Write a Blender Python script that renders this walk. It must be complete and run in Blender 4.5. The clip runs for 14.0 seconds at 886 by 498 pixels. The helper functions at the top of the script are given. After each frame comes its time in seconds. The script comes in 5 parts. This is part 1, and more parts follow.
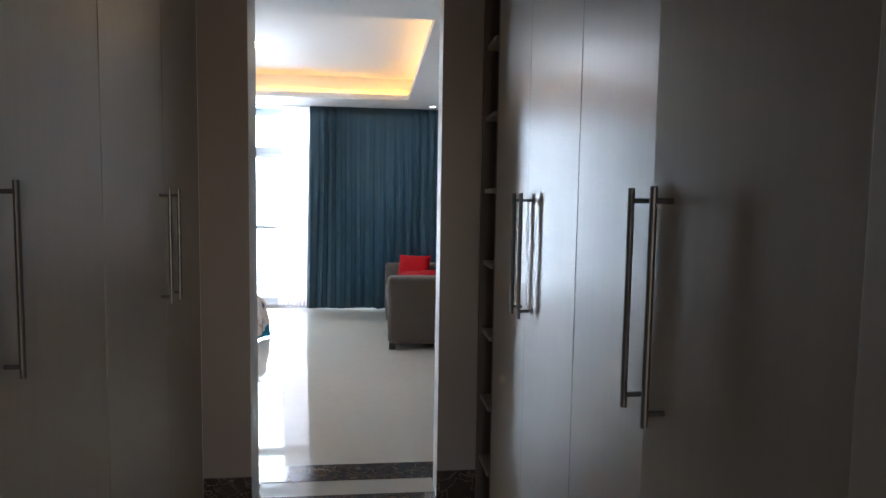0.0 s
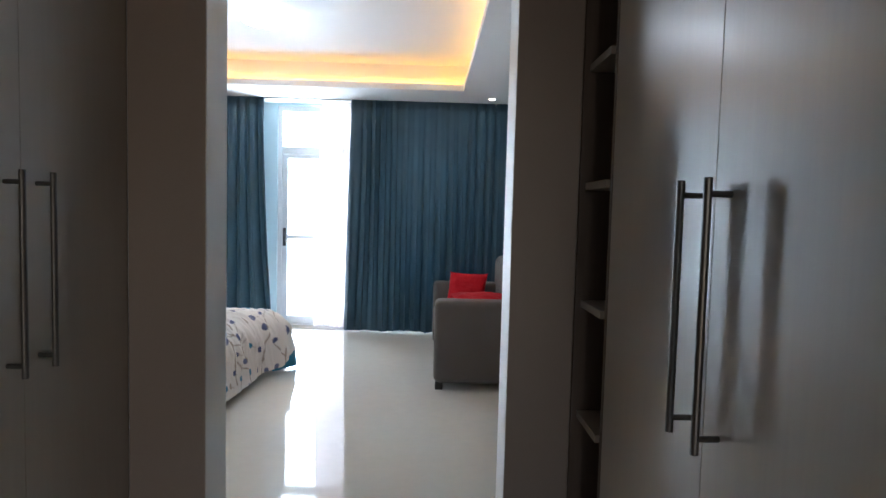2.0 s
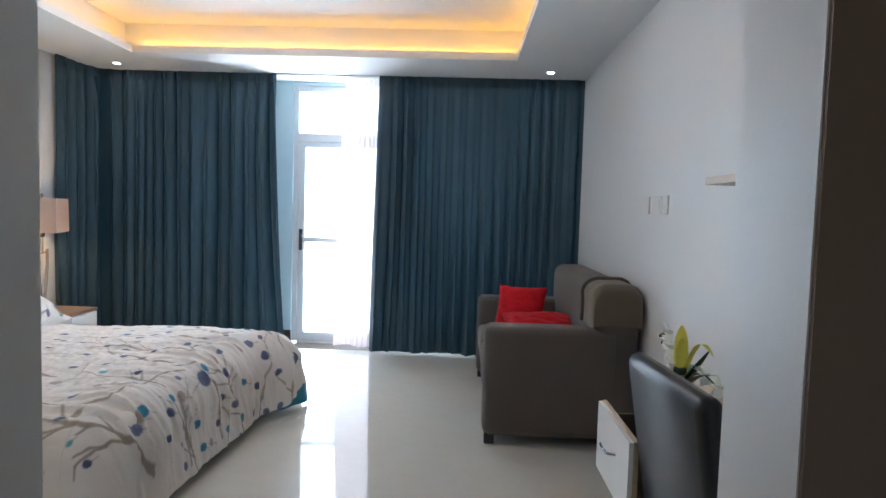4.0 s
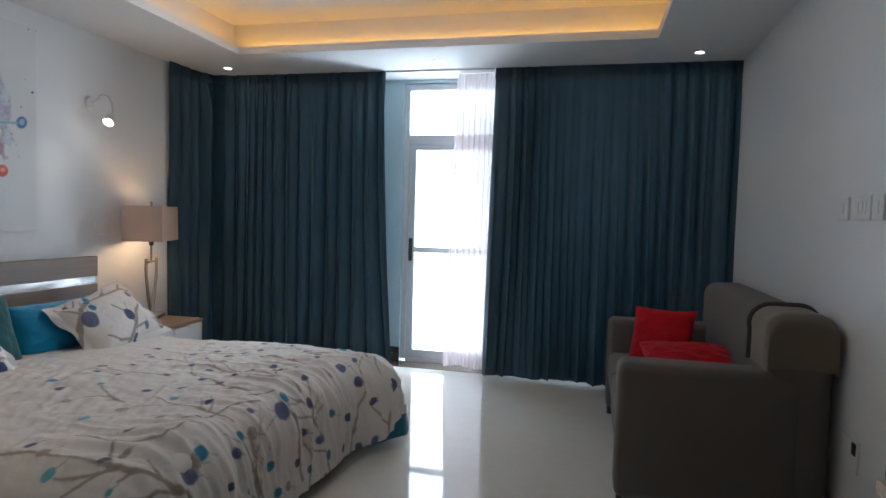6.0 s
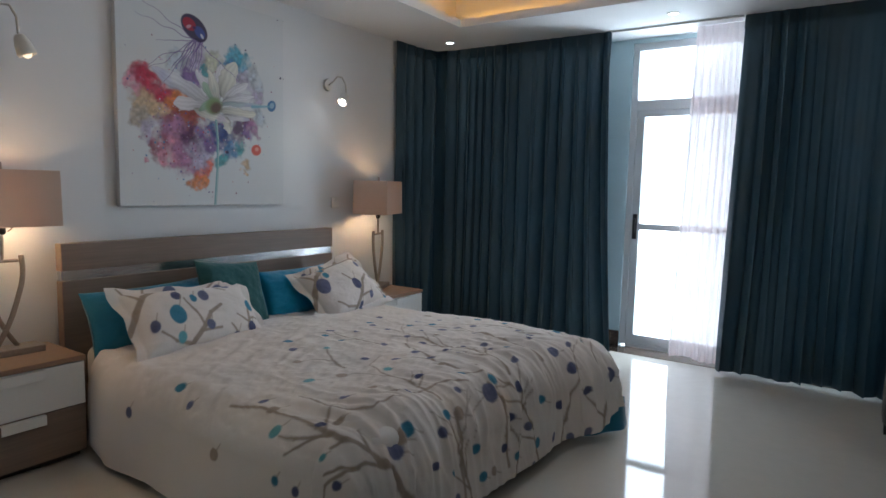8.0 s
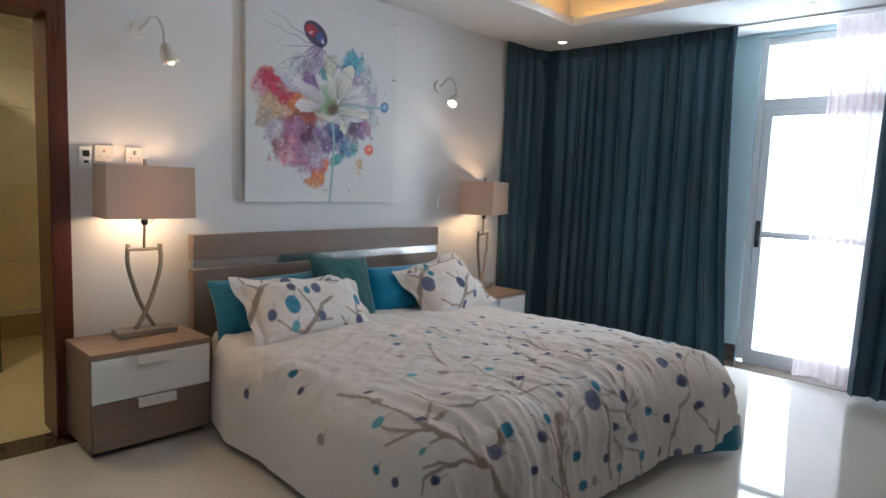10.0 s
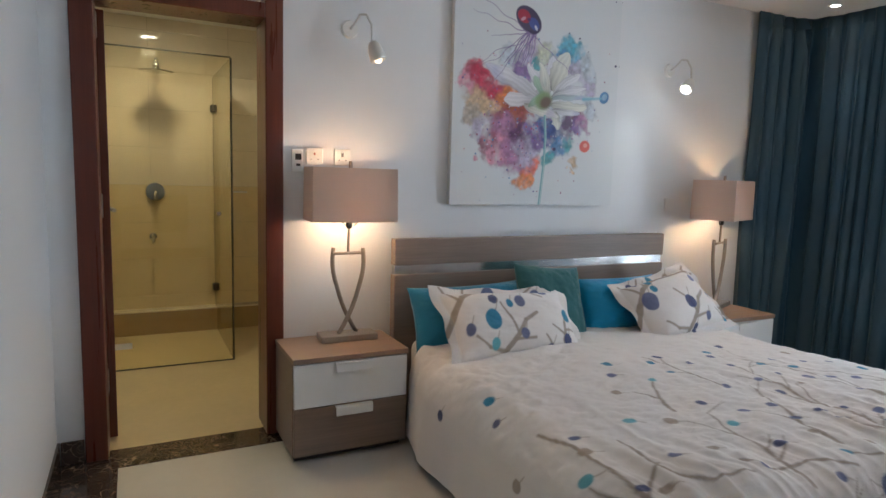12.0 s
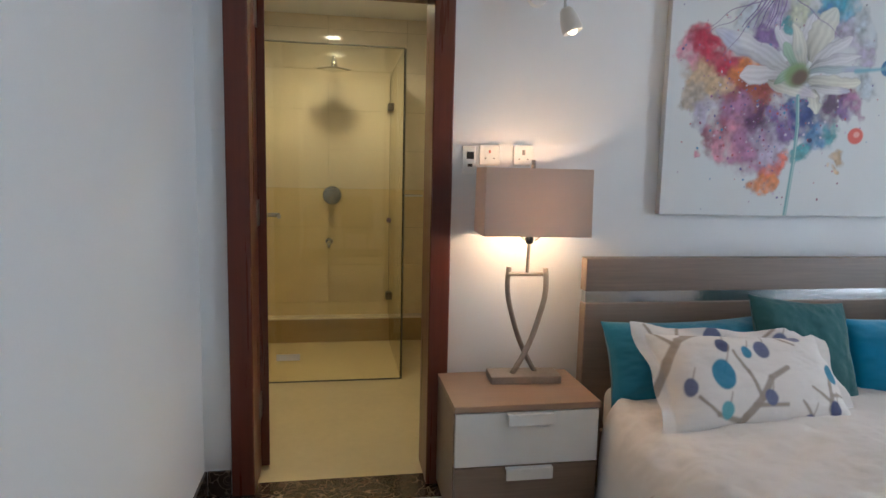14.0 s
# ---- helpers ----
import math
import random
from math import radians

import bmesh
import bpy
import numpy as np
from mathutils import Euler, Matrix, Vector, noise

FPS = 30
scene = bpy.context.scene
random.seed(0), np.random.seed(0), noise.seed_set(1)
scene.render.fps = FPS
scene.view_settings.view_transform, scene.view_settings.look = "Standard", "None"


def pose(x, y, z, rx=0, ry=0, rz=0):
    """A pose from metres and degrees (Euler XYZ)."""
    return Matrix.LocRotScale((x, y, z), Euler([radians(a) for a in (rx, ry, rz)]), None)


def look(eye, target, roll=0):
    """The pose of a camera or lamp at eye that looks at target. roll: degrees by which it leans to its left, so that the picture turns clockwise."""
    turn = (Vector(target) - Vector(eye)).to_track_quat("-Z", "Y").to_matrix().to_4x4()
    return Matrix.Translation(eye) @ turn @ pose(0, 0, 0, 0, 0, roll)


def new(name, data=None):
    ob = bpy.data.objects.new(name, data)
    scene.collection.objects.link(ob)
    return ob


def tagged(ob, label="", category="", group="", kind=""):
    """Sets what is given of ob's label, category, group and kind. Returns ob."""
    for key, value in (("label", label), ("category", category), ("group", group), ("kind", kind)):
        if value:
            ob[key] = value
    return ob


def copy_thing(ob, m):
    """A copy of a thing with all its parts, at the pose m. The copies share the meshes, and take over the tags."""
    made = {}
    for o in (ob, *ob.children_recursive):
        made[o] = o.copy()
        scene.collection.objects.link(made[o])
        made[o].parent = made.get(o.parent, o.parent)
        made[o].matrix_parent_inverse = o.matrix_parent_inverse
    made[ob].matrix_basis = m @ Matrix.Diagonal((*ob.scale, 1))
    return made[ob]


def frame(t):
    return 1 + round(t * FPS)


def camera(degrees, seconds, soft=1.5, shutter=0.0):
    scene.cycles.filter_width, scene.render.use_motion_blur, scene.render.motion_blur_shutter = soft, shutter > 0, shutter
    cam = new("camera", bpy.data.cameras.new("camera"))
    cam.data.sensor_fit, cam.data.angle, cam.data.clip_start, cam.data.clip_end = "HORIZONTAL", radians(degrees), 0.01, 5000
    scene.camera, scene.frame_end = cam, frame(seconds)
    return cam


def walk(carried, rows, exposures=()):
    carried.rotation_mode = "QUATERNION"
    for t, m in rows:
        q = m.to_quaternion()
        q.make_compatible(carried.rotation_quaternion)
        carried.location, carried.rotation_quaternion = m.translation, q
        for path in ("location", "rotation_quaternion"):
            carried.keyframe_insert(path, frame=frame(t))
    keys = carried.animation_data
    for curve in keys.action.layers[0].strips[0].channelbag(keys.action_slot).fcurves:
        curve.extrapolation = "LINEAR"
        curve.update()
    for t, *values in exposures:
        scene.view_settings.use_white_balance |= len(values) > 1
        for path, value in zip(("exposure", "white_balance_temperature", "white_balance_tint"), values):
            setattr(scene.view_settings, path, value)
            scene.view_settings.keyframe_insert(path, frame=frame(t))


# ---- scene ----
cam = camera(71.7, 14.0)
PATH = [
    (0, (0.792, 0.48, 1.417), (1.012, 2.461, 1.261), 0.9),
    (0.5, (0.864, 0.711, 1.418), (0.982, 2.703, 1.281), 1.9),
    (1, (0.876, 0.948, 1.408), (0.918, 2.943, 1.266), 1.7),
    (1.5, (0.827, 1.255, 1.409), (0.914, 3.25, 1.286), 0.8),
    (2, (0.858, 1.561, 1.388), (0.904, 3.556, 1.263), 1.5),
    (2.5, (0.839, 1.783, 1.388), (0.817, 3.778, 1.248), 1.9),
    (2.7, (0.846, 1.932, 1.386), (0.824, 3.927, 1.242), 1.8),
    (4.8, (0.712, 3.009, 1.336), (0.604, 5.003, 1.225), 1.0),
    (5, (0.71, 3.074, 1.335), (0.582, 5.067, 1.222), 0.8),
    (5.5, (0.764, 3.248, 1.348), (0.488, 5.228, 1.297), 1.7),
    (6, (0.76, 3.326, 1.338), (0.3, 5.27, 1.235), 1.5),
    (6.5, (0.722, 3.413, 1.325), (0.125, 5.318, 1.2), 1.4),
    (7, (0.69, 3.497, 1.321), (-0.057, 5.345, 1.159), 2.0),
    (7.5, (0.671, 3.514, 1.325), (-0.317, 5.242, 1.125), 1.5),
    (8, (0.699, 3.541, 1.332), (-0.405, 5.197, 1.13), 1.3),
    (10.3, (0.695, 3.538, 1.324), (-0.745, 4.911, 1.109), 2.1),
    (10.5, (0.679, 3.569, 1.32), (-0.813, 4.884, 1.101), 2.0),
    (11, (0.595, 3.622, 1.317), (-0.983, 4.832, 1.105), 1.9),
    (11.5, (0.486, 3.701, 1.333), (-1.152, 4.826, 1.108), 1.8),
    (12, (0.385, 3.795, 1.34), (-1.388, 4.692, 1.104), 1.7),
    (12.5, (0.306, 3.899, 1.348), (-1.592, 4.484, 1.112), 2.1),
    (13, (0.201, 3.937, 1.34), (-1.712, 4.462, 1.09), 2.3),
    (13.5, (-0.013, 3.962, 1.348), (-1.944, 4.43, 1.125), 1.6),
    (14, (-0.202, 3.997, 1.342), (-2.158, 4.334, 1.095), 1.3),
]
EXPOSURES = [(0, 0.98, 5720, 8), (2.7, 1.0, 5650, 8), (5.0, 0.29, 5720, 8), (5.6, 0.05, 5700, 8), (6.5, -0.62, 5880, 8), (7.5, -0.85, 5850, 8), (8.2, -0.36, 5800, 8), (10.3, 0.03, 5850, 8), (11.5, 0.08, 5800, 8), (13.0, 0.22, 5700, 8), (14.0, 0.22, 5680, 8)]
walk(cam, [(t, look(eye, target, roll)) for t, eye, target, roll in PATH], EXPOSURES)

# ---- world, daylight and exposure ----
world = bpy.data.worlds.new("sky")
scene.world = world
world.use_nodes = True
wn = world.node_tree.nodes
sky = wn.new("ShaderNodeTexSky")
sky.sky_type, sky.sun_disc = "NISHITA", False
sky.sun_elevation, sky.sun_rotation = radians(55), radians(150)
world.node_tree.links.new(sky.outputs[0], wn["Background"].inputs[0])
wn["Background"].inputs[1].default_value = 0.12

CEIL, WALL_L, WALL_R, WALL_B, WALL_F = 2.572, -2.70, 1.84, 3.46, 8.72


def lamp(name, kind, m, watts, color, **props):
    data = bpy.data.lights.new(name, kind)
    data.energy, data.color = watts, color
    for key, value in props.items():
        if key == "size":
            data.shape, data.size, data.size_y = "RECTANGLE", value[0], value[1]
        elif key == "radius":
            data.shadow_soft_size = value
        elif key == "cone":
            data.spot_size, data.spot_blend = radians(value), 0.6
        elif key == "spread":
            data.spread = radians(value)
    ob = new(name, data)
    ob.matrix_world = m
    return ob


DAY = (0.86, 0.95, 1.0)
lamp("daylight_door", "AREA", pose(-0.40, 9.06, 1.25, -90, 0, 0), 120, DAY, size=(1.3, 2.6))
# warm fill lamp added behind the camera to lift the closet fronts
lamp("closet_fill", "AREA", pose(1.20, -1.36, 1.03, 90, 0, 18), 1.45, (1.0, 0.74, 0.52), size=(0.28, 2.0), spread=70)
lamp("daylight_window", "AREA", pose(-1.8, 9.03, 1.3, -90, 0, 0), 14, DAY, size=(1.5, 2.2))
lamp("daylight_window", "AREA", pose(0.95, 9.03, 1.3, -90, 0, 0), 14, DAY, size=(1.5, 2.2))
lamp("daylight_window", "AREA", pose(-3.05, 8.2, 1.3, 90, 0, -90), 4, DAY, size=(0.7, 2.2))

# ---- materials ----


def nodes_of(name):
    m = bpy.data.materials.new(name)
    m.use_nodes = True
    return m, m.node_tree, m.node_tree.nodes["Principled BSDF"]


def surface(name, color, rough=0.5, metal=0.0, var=0.10, scale=3.0, bump=0.05, fine=80.0, stretch=(1, 1, 1), grain=0.0,
            sheen=0.0, coat=0.0, spec=0.5, attribute="", rvar=0.12):
    """A surface with broad and fine variation of tone and gloss and a fine relief; stretch makes grain along an axis."""
    m, tree, bsdf = nodes_of(name)
    N, L = tree.nodes, tree.links
    coord = N.new("ShaderNodeTexCoord")
    mapping = N.new("ShaderNodeMapping")
    mapping.inputs["Scale"].default_value = stretch
    L.new(coord.outputs["Object"], mapping.inputs[0])
    broad, close = N.new("ShaderNodeTexNoise"), N.new("ShaderNodeTexNoise")
    broad.inputs["Scale"].default_value, broad.inputs["Detail"].default_value = scale, 4
    close.inputs["Scale"].default_value, close.inputs["Detail"].default_value = fine, 3
    L.new(mapping.outputs[0], broad.inputs[0])
    L.new(mapping.outputs[0], close.inputs[0])
    add = N.new("ShaderNodeMath")
    add.operation = "MULTIPLY_ADD"
    L.new(close.outputs[0], add.inputs[0])
    add.inputs[1].default_value = 0.5 + grain
    L.new(broad.outputs[0], add.inputs[2])
    rng = N.new("ShaderNodeMapRange")
    rng.inputs[1].default_value, rng.inputs[2].default_value = 0.45, 1.05 + grain
    rng.inputs[3].default_value, rng.inputs[4].default_value = 1 - var, 1 + var
    L.new(add.outputs[0], rng.inputs[0])
    hsv = N.new("ShaderNodeHueSaturation")
    hsv.inputs["Color"].default_value = (*color, 1)
    if attribute:
        att = N.new("ShaderNodeAttribute")
        att.attribute_name = attribute
        L.new(att.outputs["Color"], hsv.inputs["Color"])
    L.new(rng.outputs[0], hsv.inputs["Value"])
    L.new(hsv.outputs[0], bsdf.inputs["Base Color"])
    rr = N.new("ShaderNodeMapRange")
    rr.inputs[1].default_value, rr.inputs[2].default_value = 0.3, 0.7
    rr.inputs[3].default_value, rr.inputs[4].default_value = max(0.02, rough * (1 - rvar)), min(1, rough * (1 + rvar))
    L.new(broad.outputs[0], rr.inputs[0])
    L.new(rr.outputs[0], bsdf.inputs["Roughness"])
    bsdf.inputs["Metallic"].default_value = metal
    bsdf.inputs["Specular IOR Level"].default_value = spec
    if bump:
        b = N.new("ShaderNodeBump")
        b.inputs["Strength"].default_value, b.inputs["Distance"].default_value = bump, 0.01
        L.new(close.outputs[0], b.inputs["Height"])
        L.new(b.outputs[0], bsdf.inputs["Normal"])
    bsdf.inputs["Sheen Weight"].default_value = sheen
    bsdf.inputs["Coat Weight"].default_value = coat
    bsdf.inputs["Coat Roughness"].default_value = 0.12
    return m


def cloth(name, color, light, sheen=0.3, bump=0.25, fine=260.0, var=0.12, attribute="", rough=0.9):
    """Woven cloth that lets a share of light through."""
    m = surface(name, color, rough, var=var, scale=2.5, bump=bump, fine=fine, sheen=sheen, spec=0.2 if rough > 0.8 else 0.5, attribute=attribute)
    if light:
        N, L = m.node_tree.nodes, m.node_tree.links
        bsdf, out = N["Principled BSDF"], N["Material Output"]
        tr, mix = N.new("ShaderNodeBsdfTranslucent"), N.new("ShaderNodeMixShader")
        tr.inputs[0].default_value = (*[min(1, c * 1.3) for c in color], 1)
        mix.inputs[0].default_value = light
        L.new(bsdf.outputs[0], mix.inputs[1])
        L.new(tr.outputs[0], mix.inputs[2])
        L.new(mix.outputs[0], out.inputs[0])
    return m


def glow(name, color, strength):
    m, tree, bsdf = nodes_of(name)
    bsdf.inputs["Base Color"].default_value = (*color, 1)
    bsdf.inputs["Emission Color"].default_value = (*color, 1)
    bsdf.inputs["Emission Strength"].default_value = strength
    return m


def clear(name, tint=(1, 1, 1), rough=0.0):
    m, tree, bsdf = nodes_of(name)
    bsdf.inputs["Base Color"].default_value = (*tint, 1)
    bsdf.inputs["Roughness"].default_value = rough
    bsdf.inputs["Transmission Weight"].default_value = 1.0
    bsdf.inputs["IOR"].default_value = 1.45
    return m


def marble(name):
    m = surface(name, (0.060, 0.040, 0.030), 0.12, var=0.5, scale=7, bump=0.0, fine=30, coat=0.4)
    N, L = m.node_tree.nodes, m.node_tree.links
    coord, vor, ramp, mix = N.new("ShaderNodeTexCoord"), N.new("ShaderNodeTexVoronoi"), N.new("ShaderNodeValToRGB"), N.new("ShaderNodeMixRGB")
    warp, addv = N.new("ShaderNodeTexNoise"), N.new("ShaderNodeVectorMath")
    warp.inputs["Scale"].default_value = 9
    L.new(coord.outputs["Object"], warp.inputs[0])
    sc = N.new("ShaderNodeVectorMath")
    sc.operation = "SCALE"
    sc.inputs["Scale"].default_value = 0.35
    L.new(warp.outputs["Color"], sc.inputs[0])
    L.new(coord.outputs["Object"], addv.inputs[0])
    L.new(sc.outputs[0], addv.inputs[1])
    vor.feature = "DISTANCE_TO_EDGE"
    vor.inputs["Scale"].default_value = 10
    L.new(addv.outputs[0], vor.inputs[0])
    ramp.color_ramp.elements[0].position, ramp.color_ramp.elements[0].color = 0.0, (1, 1, 1, 1)
    ramp.color_ramp.elements[1].position, ramp.color_ramp.elements[1].color = 0.034, (0, 0, 0, 1)
    L.new(vor.outputs[0], ramp.inputs[0])
    half = N.new("ShaderNodeMath")
    half.operation = "MULTIPLY"
    L.new(ramp.outputs[0], half.inputs[0])
    L.new(warp.outputs[0], half.inputs[1])
    L.new(half.outputs[0], mix.inputs[0])
    old = N["Principled BSDF"].inputs["Base Color"].links[0].from_socket
    L.new(old, mix.inputs[1])
    mix.inputs[2].default_value = (0.50, 0.38, 0.28, 1)
    L.new(mix.outputs[0], N["Principled BSDF"].inputs["Base Color"])
    return m


def wood(name, color, rough=0.45, along="y", var=0.22, bump=0.02, coat=0.0, spec=0.5, rvar=0.12):
    stretch = {"x": (0.6, 14, 14), "y": (14, 0.6, 14), "z": (14, 14, 0.6)}[along]
    return surface(name, color, rough, var=var, scale=2.2, bump=bump, fine=9, stretch=stretch, grain=0.3, coat=coat, spec=spec, rvar=rvar)


WHITE = surface("wall_paint", (0.74, 0.75, 0.76), 0.42, var=0.025, scale=1.5, bump=0.02, fine=220)
CEILING = surface("ceiling_paint", (0.78, 0.78, 0.78), 0.7, var=0.02, scale=1.2, bump=0.015, fine=160)
FLOOR = surface("polished_porcelain", (0.58, 0.55, 0.49), 0.05, var=0.05, scale=1.1, bump=0.0, fine=14, spec=0.85, rvar=0.4)
MARBLE = marble("dark_marble")
CURTAIN = cloth("teal_curtain", (0.029, 0.067, 0.096), 0.04, sheen=0.05, var=0.22, rough=0.5)
SHEER = cloth("white_sheer", (0.66, 0.59, 0.60), 0.12, sheen=0.1, bump=0.1)
_n, _l = SHEER.node_tree.nodes, SHEER.node_tree.links
_gap, _mix = _n.new("ShaderNodeBsdfTransparent"), _n.new("ShaderNodeMixShader")
_mix.inputs[0].default_value = 0.07
_l.new(_n["Material Output"].inputs[0].links[0].from_socket, _mix.inputs[1])
_l.new(_gap.outputs[0], _mix.inputs[2])
_l.new(_mix.outputs[0], _n["Material Output"].inputs[0])
ALUMINIUM = surface("white_aluminium", (0.62, 0.65, 0.67), 0.35, var=0.03)
PIER = surface("blue_grey_paint", (0.58, 0.74, 0.79), 0.5, var=0.04)
BLACK = surface("black_plastic", (0.012, 0.012, 0.013), 0.35, var=0.1)
CHROME = surface("chrome", (0.75, 0.76, 0.77), 0.12, metal=1.0, var=0.05)
STEEL = surface("brushed_steel", (0.45, 0.44, 0.42), 0.32, metal=1.0, var=0.1)
DARK_STEEL = surface("dark_brushed_steel", (0.17, 0.165, 0.155), 0.36, metal=0.9, var=0.12)
PEWTER = surface("aged_pewter", (0.34, 0.30, 0.265), 0.5, metal=0.35, var=0.2)
GLASS = clear("window_glass")
SHOWER_GLASS = clear("shower_glass", (0.93, 0.90, 0.74))
CLOSET = wood("grey_laminate", (0.31, 0.262, 0.213), 0.29, "z", 0.06, bump=0.0012, spec=0.9, rvar=0.03)
CLOSET_DARK = wood("wenge_laminate", (0.115, 0.082, 0.062), 0.5, "z", 0.2)
OAK_GREY = wood("grey_oak", (0.222, 0.163, 0.126), 0.42, "y", 0.2)
WALNUT_TOP = wood("warm_oak", (0.29, 0.195, 0.135), 0.38, "y", 0.18)
LIGHT_OAK = wood("light_oak", (0.50, 0.38, 0.26), 0.4, "y", 0.15)
MAHOGANY = wood("mahogany", (0.115, 0.028, 0.016), 0.3, "z", 0.25)
GLOSS_WHITE = surface("white_lacquer", (0.78, 0.78, 0.77), 0.2, var=0.02, bump=0.0)
PLASTIC = surface("white_plastic", (0.75, 0.75, 0.73), 0.35, var=0.02, bump=0.0)
GREY_CLOTH = cloth("taupe_weave", (0.118, 0.101, 0.090), 0.0, sheen=0.2, bump=0.5, fine=420)
TAN_CLOTH = cloth("olive_brown_weave", (0.155, 0.126, 0.090), 0.0, sheen=0.3, bump=0.5, fine=300)
RED_CLOTH = cloth("red_weave", (0.44, 0.006, 0.014), 0.0, sheen=0.05)
TEAL_CLOTH = cloth("teal_satin", (0.0, 0.155, 0.27), 0.0, sheen=0.2, rough=0.5)
BLUE_CLOTH = cloth("bright_blue_satin", (0.0, 0.27, 0.52), 0.0, sheen=0.2, rough=0.45)
GREEN_CLOTH = cloth("sea_green_velvet", (0.032, 0.118, 0.128), 0.0, sheen=0.25)
SHEET = cloth("white_sheet", (0.72, 0.70, 0.68), 0.0)
PRINT = cloth("printed_cotton", (0.72, 0.70, 0.68), 0.0, sheen=0.15, var=0.04, attribute="print")
CANVAS = surface("painted_canvas", (0.8, 0.8, 0.8), 0.65, var=0.02, bump=0.15, fine=500, attribute="print")
CANVAS_SIDE = surface("canvas_side", (0.55, 0.55, 0.55), 0.7, var=0.04)
SHADE = cloth("beige_lampshade", (0.60, 0.485, 0.41), 0.17, sheen=0.0, bump=0.3, fine=500, var=0.04)
LEATHER = surface("black_leather", (0.012, 0.014, 0.021), 0.33, var=0.2, bump=0.07, fine=140)
RUBBER = surface("dark_feet", (0.02, 0.018, 0.016), 0.5)
TILE = surface("cream_tile", (0.72, 0.60, 0.37), 0.05, var=0.06, scale=3, bump=0.0, fine=20)
TILE_UPPER = surface("pale_cream_tile", (0.76, 0.68, 0.54), 0.05, var=0.05, scale=3, bump=0.0, fine=20)
# darker tan that carries the shade on the ledge front in its colour
TILE_SHADED = surface("shaded_tan_tile", (0.42, 0.30, 0.15), 0.08, var=0.08, scale=3, bump=0.0, fine=20)
GROUT = surface("grout", (0.45, 0.38, 0.25), 0.8)
LEAF = surface("dark_leaf", (0.02, 0.06, 0.025), 0.35, var=0.3)
LEAF_YELLOW = cloth("yellow_green_leaf", (0.74, 0.68, 0.13), 0.2, sheen=0.0, bump=0.05, var=0.25)
PETAL = cloth("white_petal", (0.80, 0.80, 0.76), 0.2, bump=0.05)
BUD = surface("dark_bud", (0.05, 0.055, 0.03), 0.5)
CERAMIC = surface("white_ceramic", (0.75, 0.75, 0.74), 0.15, var=0.03, bump=0.0)
LED = glow("warm_led", (1.0, 0.47, 0.06), 8.0)
DOWNLIGHT = glow("downlight_lens", (1.0, 0.97, 0.90), 30.0)
DOME = glow("ceiling_dome", (0.94, 0.97, 1.0), 18.0)
BULB = glow("warm_bulb", (1.0, 0.72, 0.42), 30.0)
SCONCE_BULB = glow("sconce_bulb", (1.0, 0.95, 0.85), 25.0)
BATH_LAMP = glow("bath_lamp", (1.0, 0.86, 0.55), 60.0)
DIM_BULB = glow("dim_bulb", (1.0, 0.75, 0.5), 2.0)

# ---- builders ----
ORIGIN = {}


def thing(name, at, label, category, group="", kind=""):
    ob = new(name)
    ob.location = at
    ORIGIN[ob] = Vector(at)
    return tagged(ob, label, category, group, kind)


def part(name, bm, material, parent=None, label="", smooth=False, at=None):
    """Links a bmesh given in room coordinates as one mesh, under a thing or part where one is given."""
    base = ORIGIN[parent] if parent else Vector(at or (0, 0, 0))
    data = bpy.data.meshes.new(name)
    bmesh.ops.translate(bm, verts=bm.verts, vec=-base)
    bm.to_mesh(data)
    bm.free()
    for mat in material if isinstance(material, (list, tuple)) else [material]:
        data.materials.append(mat)
    if smooth:
        for poly in data.polygons:
            poly.use_smooth = True
    ob = new(name, data)
    if parent:
        ob.parent = parent
    else:
        ob.location = base
    ORIGIN[ob] = base
    if label:
        ob["label"] = label
    return ob


def box(x0, x1, y0, y1, z0, z1, bevel=0.0, segments=2, bm=None):
    own = bmesh.new()
    bmesh.ops.create_cube(own, size=1.0)
    bmesh.ops.scale(own, verts=own.verts, vec=(x1 - x0, y1 - y0, z1 - z0))
    bmesh.ops.translate(own, verts=own.verts, vec=((x0 + x1) / 2, (y0 + y1) / 2, (z0 + z1) / 2))
    if bevel:
        bmesh.ops.bevel(own, geom=own.edges[:], offset=bevel, segments=segments, profile=0.5, affect="EDGES", clamp_overlap=True)
    if bm is None:
        return own
    data = bpy.data.meshes.new("tmp")
    own.to_mesh(data)
    own.free()
    bm.from_mesh(data)
    bpy.data.meshes.remove(data)
    return bm


def boxes(*sizes, bevel=0.0):
    bm = bmesh.new()
    for s in sizes:
        box(*s, bevel=bevel, bm=bm)
    return bm


def rod(a, b, r, r2=None, sides=14, bm=None):
    bm = bm or bmesh.new()
    a, b = Vector(a), Vector(b)
    m = Matrix.Translation((a + b) / 2) @ (b - a).to_track_quat("Z", "Y").to_matrix().to_4x4()
    bmesh.ops.create_cone(bm, cap_ends=True, segments=sides, radius1=r, radius2=r if r2 is None else r2, depth=(b - a).length, matrix=m)
    return bm


